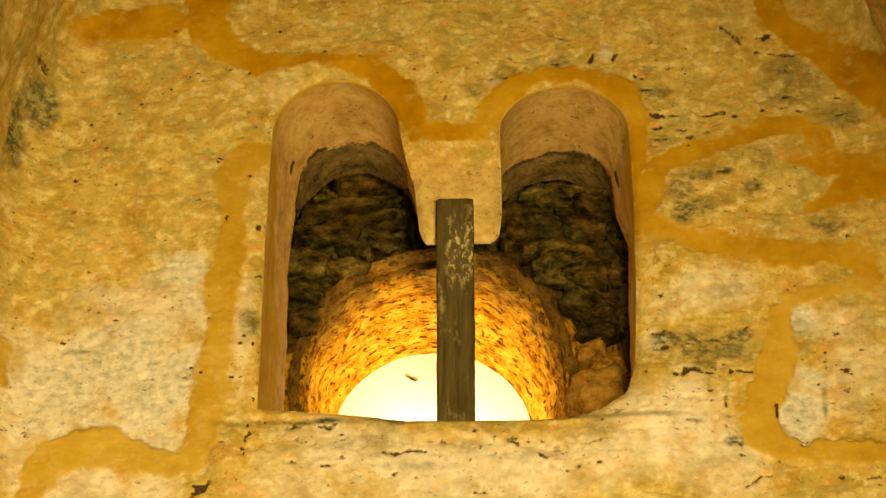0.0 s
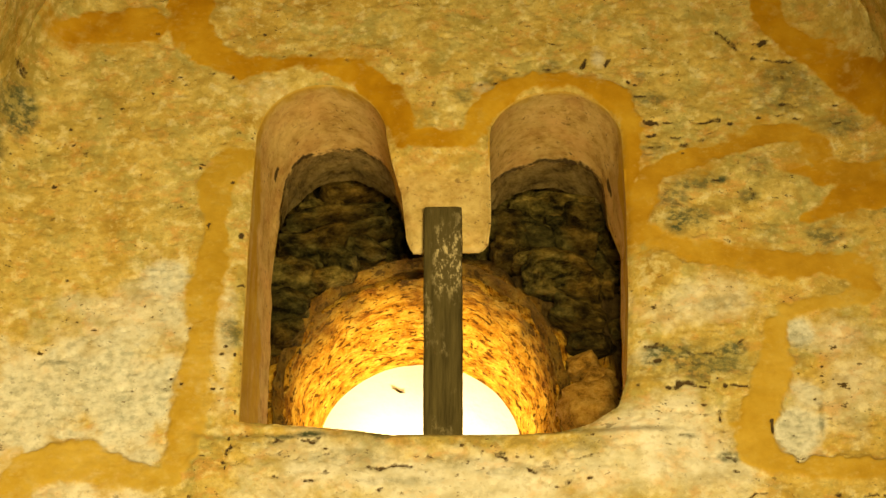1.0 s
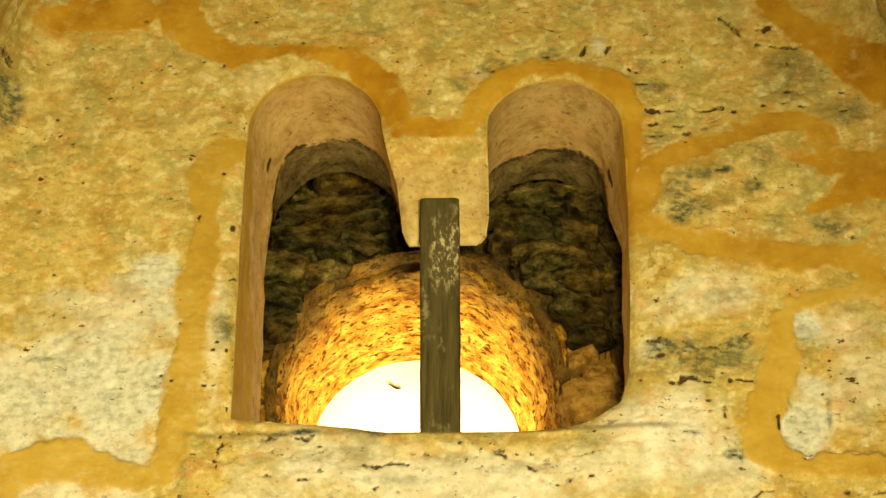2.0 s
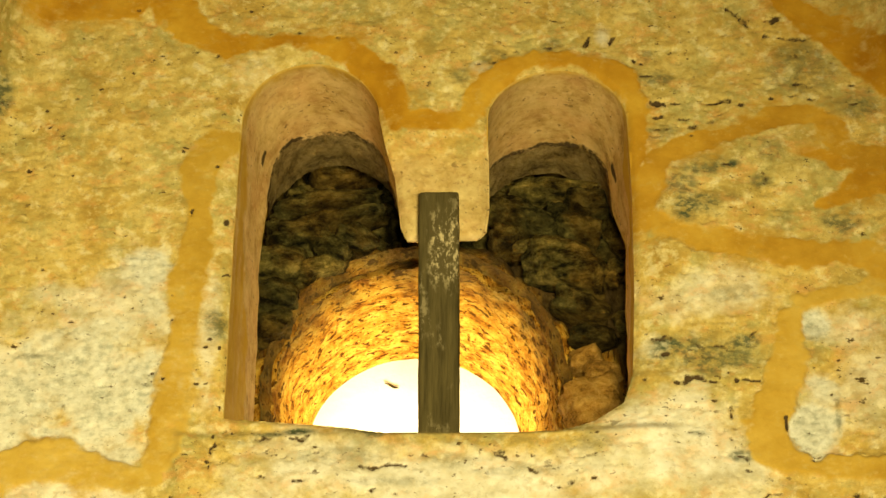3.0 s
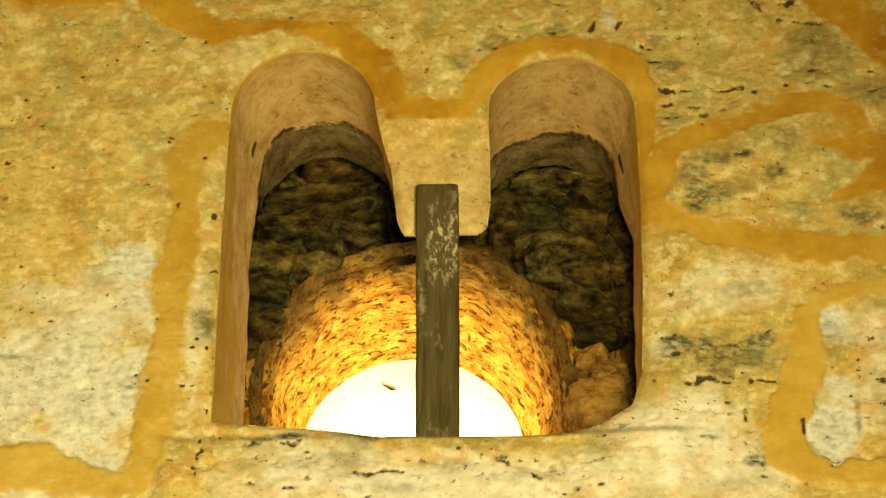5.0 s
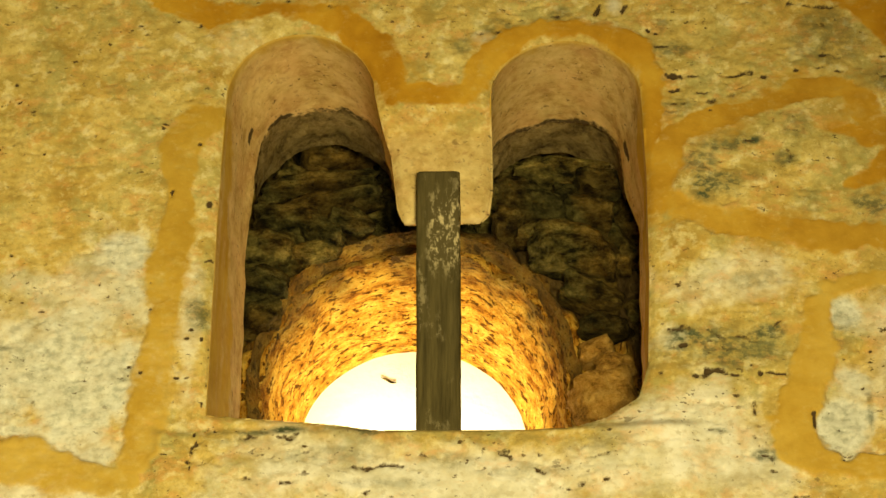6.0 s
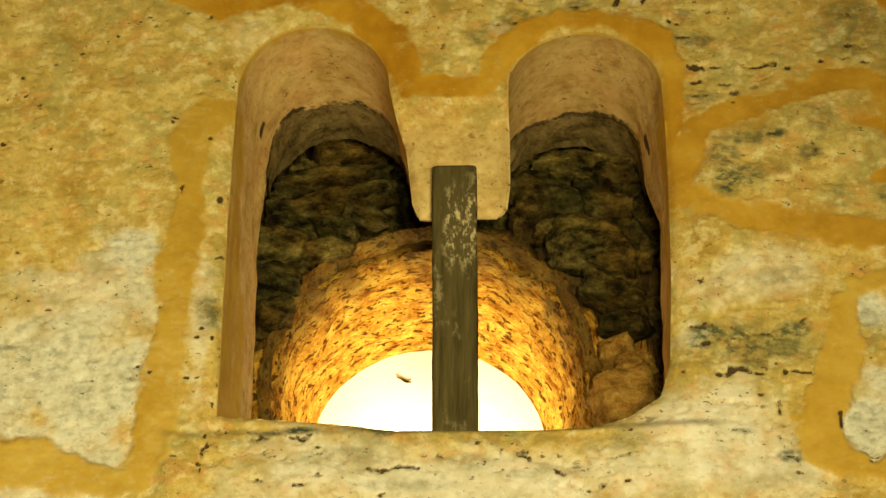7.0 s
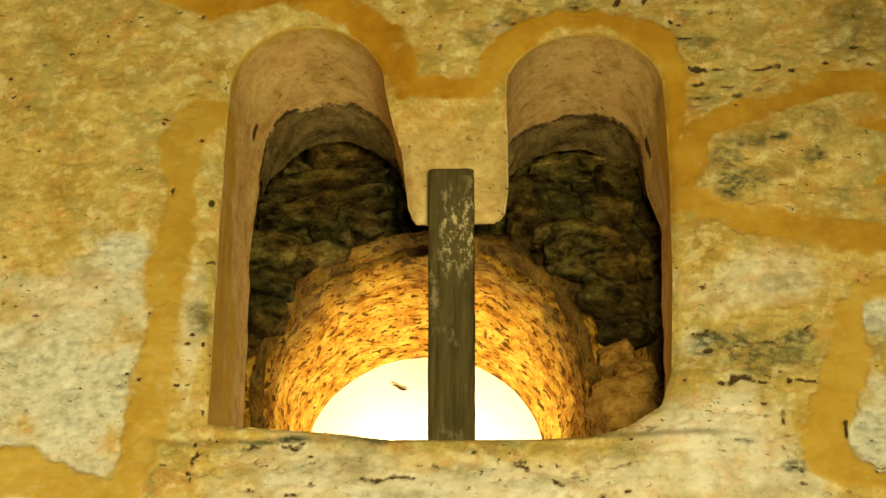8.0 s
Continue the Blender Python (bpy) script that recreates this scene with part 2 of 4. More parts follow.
def resample(pts, count):
    p = np.array(pts, float)
    d = np.concatenate([[0], np.cumsum(np.hypot(*np.diff(p, axis=0).T))])
    s = np.linspace(0, d[-1], count)
    return np.column_stack([np.interp(s, d, p[:, 0]), np.interp(s, d, p[:, 1])])


def arc(cx, cz, rx, rz, a0, a1, n=24):
    return [(cx + rx * math.cos(radians(a0 + (a1 - a0) * i / n)), cz + rz * math.sin(radians(a0 + (a1 - a0) * i / n))) for i in range(n + 1)]


def loft(name, rings, material, parent=None, attributes=None, label="", closed=False):
    """A skin over rings of equal count, each an array of (x, y, z)."""
    count = len(rings[0])
    faces = []
    for r in range(len(rings) - 1):
        for i in range(count if closed else count - 1):
            j = (i + 1) % count
            faces.append((r * count + i, r * count + j, (r + 1) * count + j, (r + 1) * count + i))
    return mesh_object(name, np.concatenate(rings), faces, material, parent, attributes, label)


# ---- the twin-arched opening ----
# each lobe: left edge, right edge, springing height, crown height; front on the wall's face and rear
FRONT = ((-0.377, -0.094, 0.298, 0.443), (0.121, 0.407, 0.292, 0.418))
REAR = ((-0.338, -0.086, 0.318, 0.452), (0.112, 0.370, 0.318, 0.425))
DEPTH = 0.30


def lobes(pair, left_jamb, right_jamb, pendant, sill):
    """The edge in pieces: left jamb, left arch, down, the hanging block's foot, up, right arch, right jamb, sill."""
    (a, b, zs, zc), (c, d, zs2, zc2) = pair
    left = arc((a + b) / 2, zs, (b - a) / 2, zc - zs, 180, 0)
    right = arc((c + d) / 2, zs2, (d - c) / 2, zc2 - zs2, 180, 0)
    foot = [(pendant[0], pendant[2]), (pendant[1], pendant[2])]
    return [left_jamb + left[:1], left, [left[-1]] + pendant[3] + [foot[0]], foot, [foot[1]] + pendant[4] + [right[0]], right,
            right[-1:] + right_jamb, right_jamb[-1:] + sill + left_jamb[:1]]


front_edge = lobes(FRONT, [(-0.392, -0.374), (-0.388, -0.12), (-0.384, 0.08)], [(0.411, 0.12), (0.410, -0.10), (0.402, -0.287)],
                   (-0.040, 0.100, 0.044, [(-0.084, 0.245), (-0.064, 0.19), (-0.050, 0.07)], [(0.112, 0.056), (0.120, 0.11), (0.121, 0.20)]),
                   [(0.383, -0.35), (0.325, -0.389), (0.254, -0.411), (0.172, -0.415), (-0.075, -0.412), (-0.146, -0.398), (-0.217, -0.39)])
rear_edge = lobes(REAR, [(-0.360, -0.37), (-0.359, 0.03), (-0.356, 0.20)], [(0.384, 0.233), (0.404, 0.17), (0.403, -0.135), (0.40, -0.28)],
                  (-0.052, 0.098, 0.165, [(-0.078, 0.30)], [(0.108, 0.24)]),
                  [(0.387, -0.35), (0.33, -0.40), (0.256, -0.42), (0.17, -0.43), (-0.089, -0.43), (-0.238, -0.42)])
COUNTS = (60, 56, 26, 22, 26, 56, 41, 90)


def outline(edge):
    """The opening's edge as one ring: corners keep their places from front to rear."""
    return np.concatenate([resample(e, c + 1)[:-1] for e, c in zip(edge, COUNTS)])


front_ring, rear_ring = outline(front_edge), outline(rear_edge)


def inside(x, z, ring):
    hit = np.zeros(np.shape(x), bool)
    for (ax, az), (bx, bz) in zip(ring, np.roll(ring, -1, 0)):
        if az != bz:
            hit ^= ((az > z) != (bz > z)) & (x < (bx - ax) * (z - az) / (bz - az) + ax)
    return hit


# ---- the end wall with its stones and ochre joints ----
JOINTS, TONES, CRACKS, GREY, PALE, BLUE, HOLES = [], [], [], [], [], [], []


def joint(tone, *way):
    """An ochre joint along (x, z, half width) on the wall's face; tone: how yellow its mortar is, against orange."""
    JOINTS.append(way)
    TONES.append(tone)


def crack(*way):
    """A fine open joint between stones."""
    CRACKS.append(way)


def spot_of(rows, x, z, wide, high, strength):
    """A weathered spot: its middle, half width, half height and strength."""
    rows.append((x, z, wide, high, strength))


# ochre repair mortar
joint(0.1, (-0.802, 0.569, 0.0167), (-0.752, 0.59, 0.0333), (-0.689, 0.597, 0.0429), (-0.626, 0.599, 0.0429))
joint(0, (-0.539, 0.719, 0.0381), (-0.531, 0.642, 0.0405), (-0.526, 0.581, 0.0405), (-0.477, 0.517, 0.0321), (-0.413, 0.485, 0.0262), (-0.344, 0.49, 0.0167), (-0.269, 0.495, 0.0131), (-0.206, 0.48, 0.0179), (-0.145, 0.455, 0.0286), (-0.095, 0.399, 0.0357), (-0.067, 0.34, 0.0298), (-0.059, 0.288, 0.0214))
joint(0, (-0.059, 0.291, 0.0214), (0.007, 0.293, 0.0179), (0.088, 0.3, 0.0202))
joint(0.1, (0.088, 0.307, 0.0238), (0.113, 0.361, 0.0262), (0.163, 0.419, 0.0202), (0.22, 0.441, 0.0155), (0.282, 0.443, 0.0155), (0.351, 0.429, 0.0202), (0.403, 0.384, 0.0321), (0.426, 0.314, 0.0226), (0.426, 0.246, 0.0167), (0.413, 0.134, 0.0119))
joint(0.85, (-0.386, 0.263, 0.0143), (-0.415, 0.249, 0.0357), (-0.455, 0.178, 0.0321), (-0.455, 0.095, 0.0202), (-0.462, 0.004, 0.0274), (-0.476, -0.1, 0.0286), (-0.478, -0.21, 0.025), (-0.488, -0.291, 0.0321), (-0.497, -0.371, 0.0357), (-0.509, -0.437, 0.031), (-0.527, -0.492, 0.0214))
joint(1, (-0.527, -0.496, 0.0238), (-0.568, -0.505, 0.0167), (-0.628, -0.49, 0.0262), (-0.7, -0.46, 0.0405), (-0.759, -0.462, 0.0405), (-0.816, -0.487, 0.0357), (-0.849, -0.536, 0.031), (-0.868, -0.601, 0.0238))
joint(0.8, (-0.94, -0.229, 0.019), (-0.949, -0.269, 0.0286), (-0.934, -0.31, 0.0167))
joint(0.3, (0.436, 0.050, 0.030), (0.433, 0.096, 0.032), (0.445, 0.152, 0.031), (0.477, 0.197, 0.025), (0.531, 0.225, 0.021), (0.60, 0.246, 0.020), (0.66, 0.271, 0.021), (0.719, 0.296, 0.019), (0.778, 0.295, 0.019), (0.82, 0.265, 0.024), (0.832, 0.219, 0.026), (0.859, 0.19, 0.028), (0.90, 0.178, 0.032), (1.025, 0.21, 0.03))
joint(0.1, (0.755, 0.199, 0.003), (0.791, 0.194, 0.011), (0.83, 0.185, 0.021))
joint(0.1, (0.96, 0.15, 0.040), (0.889, 0.138, 0.040), (0.854, 0.116, 0.029), (0.819, 0.097, 0.016), (0.775, 0.081, 0.003))
joint(0.4, (0.436, 0.072, 0.034), (0.471, 0.033, 0.027), (0.532, 0.007, 0.027), (0.599, 0.001, 0.027), (0.665, -0.017, 0.024), (0.741, -0.027, 0.026), (0.816, -0.033, 0.028), (0.878, -0.036, 0.029), (0.905, -0.085, 0.022))
joint(0.8, (0.905, -0.095, 0.021), (0.864, -0.112, 0.019), (0.801, -0.117, 0.019), (0.754, -0.134, 0.020), (0.713, -0.166, 0.024), (0.708, -0.213, 0.027), (0.703, -0.254, 0.032), (0.693, -0.301, 0.036), (0.675, -0.347, 0.035), (0.654, -0.399, 0.031), (0.662, -0.444, 0.034), (0.699, -0.482, 0.030), (0.748, -0.499, 0.019), (0.839, -0.501, 0.019), (1.0, -0.503, 0.019))
joint(0, (0.729, 0.673, 0.0286), (0.727, 0.582, 0.031), (0.772, 0.533, 0.031), (0.839, 0.492, 0.0381), (0.892, 0.436, 0.0429), (0.962, 0.371, 0.05), (1.03, 0.294, 0.0357))
# cracks
crack((-0.408, -0.346, 0.0018), (-0.408, -0.426, 0.0024), (-0.416, -0.492, 0.0024))
crack((-0.485, -0.536, 0.0024), (-0.513, -0.568, 0.0036), (-0.541, -0.606, 0.0012))
crack((-0.169, -0.483, 0.0012), (-0.098, -0.491, 0.0018), (-0.028, -0.479, 0.0012))
crack((0.101, -0.448, 0.0018), (0.194, -0.502, 0.0018), (0.264, -0.536, 0.0018), (0.322, -0.53, 0.0012))
crack((0.42, -0.314, 0.0018), (0.472, -0.306, 0.0024), (0.5, -0.308, 0.003), (0.518, -0.304, 0.003), (0.559, -0.316, 0.0024), (0.595, -0.305, 0.0024), (0.657, -0.306, 0.0012))
crack((0.438, -0.218, 0.002), (0.475, -0.212, 0.003), (0.52, -0.229, 0.003), (0.586, -0.229, 0.002), (0.625, -0.212, 0.003), (0.668, -0.209, 0.002))
crack((0.327, 0.475, 0.003), (0.341, 0.506, 0.002), (0.357, 0.524, 0.002), (0.376, 0.524, 0.002), (0.371, 0.488, 0.0018), (0.344, 0.477, 0.0018))
crack((0.386, 0.505, 0.0018), (0.374, 0.469, 0.0018))
crack((0.591, -0.364, 0.0012), (0.595, -0.417, 0.0024), (0.615, -0.496, 0.0024))
crack((0.448, 0.343, 0.0024), (0.577, 0.333, 0.0024), (0.688, 0.338, 0.0024), (0.824, 0.342, 0.0024), (0.957, 0.302, 0.0024))
crack((0.623, -0.574, 0.0018), (0.659, -0.549, 0.0018), (0.763, -0.553, 0.0018), (0.911, -0.56, 0.0024), (0.993, -0.568, 0.0012))
crack((0.451, 0.263, 0.0018), (0.55, 0.275, 0.0018), (0.639, 0.331, 0.0012))
crack((-0.238, -0.547, 0.0012), (-0.098, -0.543, 0.0012), (0.088, -0.578, 0.0018))
crack((0.599, 0.578, 0.0012), (0.683, 0.486, 0.0018), (0.745, 0.477, 0.0012))
crack((0.745, 0.484, 0.0018), (0.844, 0.471, 0.0012))
crack((0.452, 0.298, 0.0012), (0.532, 0.293, 0.0012))
crack((0.727, 0.37, 0.0018), (0.863, 0.363, 0.0018))
crack((-0.4, -0.413, 0.0012), (-0.311, -0.428, 0.0018), (-0.217, -0.424, 0.0012))
crack((-0.330, -0.452, 0.0018), (-0.250, -0.459, 0.0024), (-0.160, -0.450, 0.0018))
crack((-0.120, -0.468, 0.0018), (-0.020, -0.459, 0.0024), (0.060, -0.472, 0.0024), (0.150, -0.462, 0.0018))
crack((-0.360, -0.505, 0.0018), (-0.270, -0.512, 0.0024), (-0.180, -0.520, 0.0018))
crack((0.200, -0.470, 0.0018), (0.300, -0.478, 0.0024), (0.380, -0.468, 0.0018))
# grey weathering
spot_of(GREY, -0.881, 0.358, 0.029, 0.056, 0.9)
spot_of(GREY, -0.936, 0.278, 0.027, 0.070, 0.9)
spot_of(GREY, 0.751, -0.220, 0.022, 0.031, 0.4)
spot_of(GREY, 0.766, 0.402, 0.073, 0.056, 0.5)
spot_of(GREY, -0.245, -0.409, 0.032, 0.011, 1)
spot_of(GREY, -0.300, -0.417, 0.036, 0.008, 0.8)
spot_of(GREY, -0.099, -0.418, 0.019, 0.008, 0.8)
spot_of(GREY, -0.370, 0.037, 0.010, 0.168, 0.3)
spot_of(GREY, 0.554, 0.178, 0.038, 0.023, 0.9)
spot_of(GREY, 0.597, 0.178, 0.022, 0.008, 1)
spot_of(GREY, 0.518, 0.128, 0.029, 0.028, 0.7)
spot_of(GREY, 0.516, 0.077, 0.022, 0.031, 1)
spot_of(GREY, 0.555, 0.088, 0.038, 0.022, 0.8)
spot_of(GREY, 0.613, 0.104, 0.019, 0.014, 0.5)
spot_of(GREY, 0.665, 0.139, 0.022, 0.015, 0.7)
spot_of(GREY, 0.695, 0.210, 0.025, 0.029, 0.45)
spot_of(GREY, 0.816, 0.041, 0.043, 0.025, 0.8)
spot_of(GREY, 0.464, 0.254, 0.029, 0.018, 0.7)
spot_of(GREY, 0.866, 0.311, 0.044, 0.034, 0.6)
spot_of(GREY, 0.706, 0.046, 0.024, 0.028, 0.3)
spot_of(GREY, 0.474, -0.233, 0.037, 0.029, 1)
spot_of(GREY, 0.505, -0.245, 0.057, 0.032, 0.8)
spot_of(GREY, 0.540, -0.269, 0.062, 0.029, 0.75)
spot_of(GREY, 0.625, -0.221, 0.036, 0.015, 0.9)
spot_of(GREY, 0.598, -0.247, 0.041, 0.018, 0.5)
spot_of(GREY, 0.526, -0.428, 0.018, 0.005, 0.9)
spot_of(GREY, 0.603, -0.472, 0.020, 0.010, 0.8)
spot_of(GREY, 0.738, -0.411, 0.035, 0.051, 0.15)
spot_of(GREY, 0.795, -0.389, 0.006, 0.034, 0.6)
spot_of(GREY, 0.609, -0.117, 0.047, 0.015, 0.35)
spot_of(GREY, -0.409, -0.169, 0.020, 0.028, 0.8)
spot_of(GREY, -0.537, -0.290, 0.027, 0.015, 0.4)
spot_of(GREY, -0.785, -0.231, 0.027, 0.005, 0.6)
spot_of(GREY, -0.411, -0.090, 0.013, 0.019, 0.5)
spot_of(GREY, 0.136, 0.443, 0.018, 0.018, 0.8)
spot_of(GREY, 0.074, 0.401, 0.022, 0.018, 0.6)
spot_of(GREY, 0.473, 0.396, 0.037, 0.018, 0.7)
spot_of(GREY, 0.254, 0.474, 0.019, 0.018, 0.6)
spot_of(GREY, 0.451, 0.454, 0.015, 0.016, 0.5)
spot_of(GREY, -0.340, -0.430, 0.055, 0.016, 0.45)
spot_of(GREY, 0.300, -0.450, 0.070, 0.012, 0.3)
spot_of(GREY, 0.160, -0.500, 0.080, 0.008, 0.35)
spot_of(GREY, -0.060, -0.432, 0.070, 0.014, 0.3)
spot_of(GREY, 0.090, -0.434, 0.100, 0.016, 0.4)
spot_of(GREY, 0.200, -0.440, 0.060, 0.012, 0.3)
spot_of(GREY, -0.180, -0.462, 0.080, 0.014, 0.35)
spot_of(GREY, 0.030, -0.475, 0.050, 0.016, 0.35)
spot_of(GREY, -0.080, -0.520, 0.090, 0.010, 0.35)
spot_of(GREY, 0.530, -0.255, 0.115, 0.042, 0.7)
# pale worn stone
spot_of(PALE, -0.698, -0.260, 0.194, 0.168, 1)
spot_of(PALE, -0.837, -0.338, 0.158, 0.140, 1)
spot_of(PALE, -0.632, -0.396, 0.109, 0.084, 1)
spot_of(PALE, 0.754, -0.394, 0.061, 0.112, 1)
spot_of(PALE, 0.842, -0.194, 0.085, 0.056, 0.6)
spot_of(PALE, 0.857, -0.343, 0.073, 0.126, 0.6)
spot_of(PALE, 0.523, -0.120, 0.109, 0.070, 0.6)
spot_of(PALE, -0.583, -0.126, 0.097, 0.140, 0.8)
spot_of(PALE, 0.077, -0.526, 0.509, 0.084, 1)
spot_of(PALE, 0.487, -0.468, 0.158, 0.112, 1)
spot_of(PALE, -0.263, -0.494, 0.182, 0.084, 1)
spot_of(PALE, -0.429, -0.238, 0.027, 0.182, 0.7)
spot_of(PALE, -0.355, 0.412, 0.073, 0.056, 0.3)
spot_of(PALE, -0.707, -0.552, 0.170, 0.070, 0.9)
spot_of(PALE, 0.358, 0.497, 0.017, 0.027, 0.8)
spot_of(PALE, 0.108, 0.425, 0.018, 0.011, 0.7)
# bluish grey bare patches
spot_of(BLUE, -0.660, -0.300, 0.190, 0.150, 0.8)
spot_of(BLUE, -0.820, -0.330, 0.130, 0.100, 0.75)
spot_of(BLUE, 0.743, -0.417, 0.055, 0.063, 1)
spot_of(BLUE, 0.768, -0.325, 0.036, 0.040, 0.7)
spot_of(BLUE, 0.756, -0.182, 0.034, 0.033, 0.9)
spot_of(BLUE, 0.448, -0.244, 0.036, 0.029, 0.5)
spot_of(BLUE, -0.554, -0.044, 0.050, 0.045, 0.8)
spot_of(BLUE, -0.539, -0.132, 0.033, 0.038, 0.5)
spot_of(BLUE, -0.679, -0.266, 0.092, 0.037, 0.7)
spot_of(BLUE, -0.637, -0.340, 0.070, 0.061, 0.7)
spot_of(BLUE, -0.731, -0.399, 0.054, 0.015, 0.8)
spot_of(BLUE, -0.583, -0.449, 0.032, 0.029, 0.6)
# small open holes
spot_of(HOLES, 0.503, 0.332, 0.030, 0.005, 0.9)
spot_of(HOLES, 0.640, 0.321, 0.015, 0.007, 1)
spot_of(HOLES, 0.555, 0.338, 0.007, 0.004, 0.9)
spot_of(HOLES, 0.699, 0.336, 0.009, 0.005, 0.9)
spot_of(HOLES, 0.534, 0.249, 0.009, 0.004, 0.8)
spot_of(HOLES, 0.599, 0.178, 0.020, 0.005, 0.9)
spot_of(HOLES, 0.678, 0.145, 0.007, 0.007, 0.7)
spot_of(HOLES, 0.434, 0.006, 0.015, 0.005, 0.7)
spot_of(HOLES, 0.464, 0.249, 0.024, 0.003, 0.6)
spot_of(HOLES, 0.461, -0.251, 0.021, 0.007, 0.9)
spot_of(HOLES, 0.529, -0.228, 0.007, 0.004, 0.9)
spot_of(HOLES, 0.588, -0.291, 0.007, 0.006, 1)
spot_of(HOLES, 0.513, -0.305, 0.018, 0.005, 1)
spot_of(HOLES, 0.554, -0.313, 0.018, 0.004, 1)
spot_of(HOLES, 0.601, -0.308, 0.007, 0.007, 0.9)
spot_of(HOLES, 0.631, -0.307, 0.026, 0.004, 0.8)
spot_of(HOLES, 0.587, -0.383, 0.007, 0.011, 0.9)
spot_of(HOLES, 0.587, -0.437, 0.006, 0.009, 0.8)
spot_of(HOLES, 0.608, -0.428, 0.006, 0.005, 0.9)
spot_of(HOLES, 0.603, -0.473, 0.015, 0.005, 1)
spot_of(HOLES, 0.614, -0.503, 0.014, 0.004, 0.9)
spot_of(HOLES, 0.693, -0.399, 0.005, 0.026, 0.9)
spot_of(HOLES, 0.783, -0.334, 0.012, 0.005, 1)
spot_of(HOLES, 0.801, -0.261, 0.007, 0.005, 1)
spot_of(HOLES, 0.736, -0.418, 0.005, 0.005, 1)
spot_of(HOLES, 0.721, -0.382, 0.004, 0.004, 0.9)
spot_of(HOLES, 0.743, -0.478, 0.005, 0.004, 1)
spot_of(HOLES, 0.526, -0.428, 0.014, 0.004, 0.7)
spot_of(HOLES, -0.365, 0.569, 0.009, 0.005, 1)
spot_of(HOLES, -0.768, 0.298, 0.005, 0.004, 0.9)
spot_of(HOLES, -0.752, 0.291, 0.004, 0.004, 0.9)
spot_of(HOLES, -0.804, 0.191, 0.007, 0.006, 1)
spot_of(HOLES, -0.714, 0.180, 0.005, 0.004, 1)
spot_of(HOLES, -0.470, 0.085, 0.006, 0.010, 1)
spot_of(HOLES, -0.401, 0.061, 0.013, 0.014, 0.9)
spot_of(HOLES, -0.444, 0.292, 0.011, 0.005, 0.8)
spot_of(HOLES, -0.545, 0.462, 0.008, 0.004, 0.8)
spot_of(HOLES, -0.430, 0.457, 0.009, 0.006, 0.8)
spot_of(HOLES, -0.711, 0.388, 0.016, 0.004, 0.5)
spot_of(HOLES, -0.776, 0.337, 0.009, 0.005, 0.7)
spot_of(HOLES, -0.406, 0.406, 0.011, 0.004, 0.7)
spot_of(HOLES, -0.715, 0.362, 0.008, 0.005, 0.6)
spot_of(HOLES, -0.421, 0.193, 0.006, 0.005, 0.8)
spot_of(HOLES, -0.471, 0.467, 0.007, 0.005, 0.7)
spot_of(HOLES, -0.597, 0.575, 0.010, 0.005, 0.8)
spot_of(HOLES, -0.431, -0.218, 0.007, 0.004, 1)
spot_of(HOLES, -0.404, -0.222, 0.005, 0.008, 1)
spot_of(HOLES, -0.424, -0.203, 0.007, 0.005, 0.8)
spot_of(HOLES, -0.595, -0.106, 0.004, 0.004, 0.9)
spot_of(HOLES, -0.579, -0.130, 0.005, 0.005, 0.9)
spot_of(HOLES, -0.699, -0.158, 0.010, 0.004, 0.8)
spot_of(HOLES, -0.613, -0.299, 0.007, 0.004, 0.8)
spot_of(HOLES, -0.535, -0.275, 0.008, 0.004, 0.9)
spot_of(HOLES, -0.545, -0.296, 0.005, 0.005, 0.9)
spot_of(HOLES, -0.513, -0.287, 0.005, 0.004, 0.8)
spot_of(HOLES, -0.540, -0.345, 0.004, 0.004, 0.9)
spot_of(HOLES, -0.451, -0.346, 0.004, 0.003, 0.9)
spot_of(HOLES, -0.447, -0.298, 0.008, 0.005, 0.8)
spot_of(HOLES, -0.762, -0.039, 0.006, 0.004, 0.9)
spot_of(HOLES, -0.499, -0.158, 0.005, 0.005, 0.8)
spot_of(HOLES, -0.584, -0.211, 0.004, 0.004, 0.7)
spot_of(HOLES, -0.373, -0.411, 0.007, 0.005, 1)
spot_of(HOLES, -0.418, -0.473, 0.006, 0.006, 1)
spot_of(HOLES, -0.416, -0.485, 0.004, 0.011, 0.8)
spot_of(HOLES, -0.400, -0.356, 0.004, 0.010, 0.8)
spot_of(HOLES, -0.410, -0.416, 0.005, 0.007, 1)
spot_of(HOLES, -0.500, -0.105, 0.004, 0.004, 0.8)
spot_of(HOLES, 0.330, 0.482, 0.005, 0.008, 1)
spot_of(HOLES, 0.360, 0.519, 0.016, 0.005, 0.7)
spot_of(HOLES, 0.252, 0.470, 0.011, 0.006, 0.9)
spot_of(HOLES, 0.181, 0.462, 0.008, 0.004, 0.8)
spot_of(HOLES, 0.104, 0.432, 0.008, 0.004, 0.9)
spot_of(HOLES, 0.134, 0.436, 0.010, 0.008, 0.8)
spot_of(HOLES, 0.424, 0.439, 0.005, 0.006, 1)
spot_of(HOLES, 0.439, 0.432, 0.006, 0.005, 0.9)
spot_of(HOLES, 0.449, 0.403, 0.017, 0.004, 0.9)
spot_of(HOLES, 0.710, 0.525, 0.036, 0.010, 0.9)
spot_of(HOLES, 0.696, 0.500, 0.036, 0.007, 0.6)
spot_of(HOLES, -0.507, -0.558, 0.017, 0.011, 1)
spot_of(HOLES, 0.472, 0.332, 0.030, 0.008, 0.9)
spot_of(HOLES, -0.882, 0.454, 0.015, 0.022, 0.7)
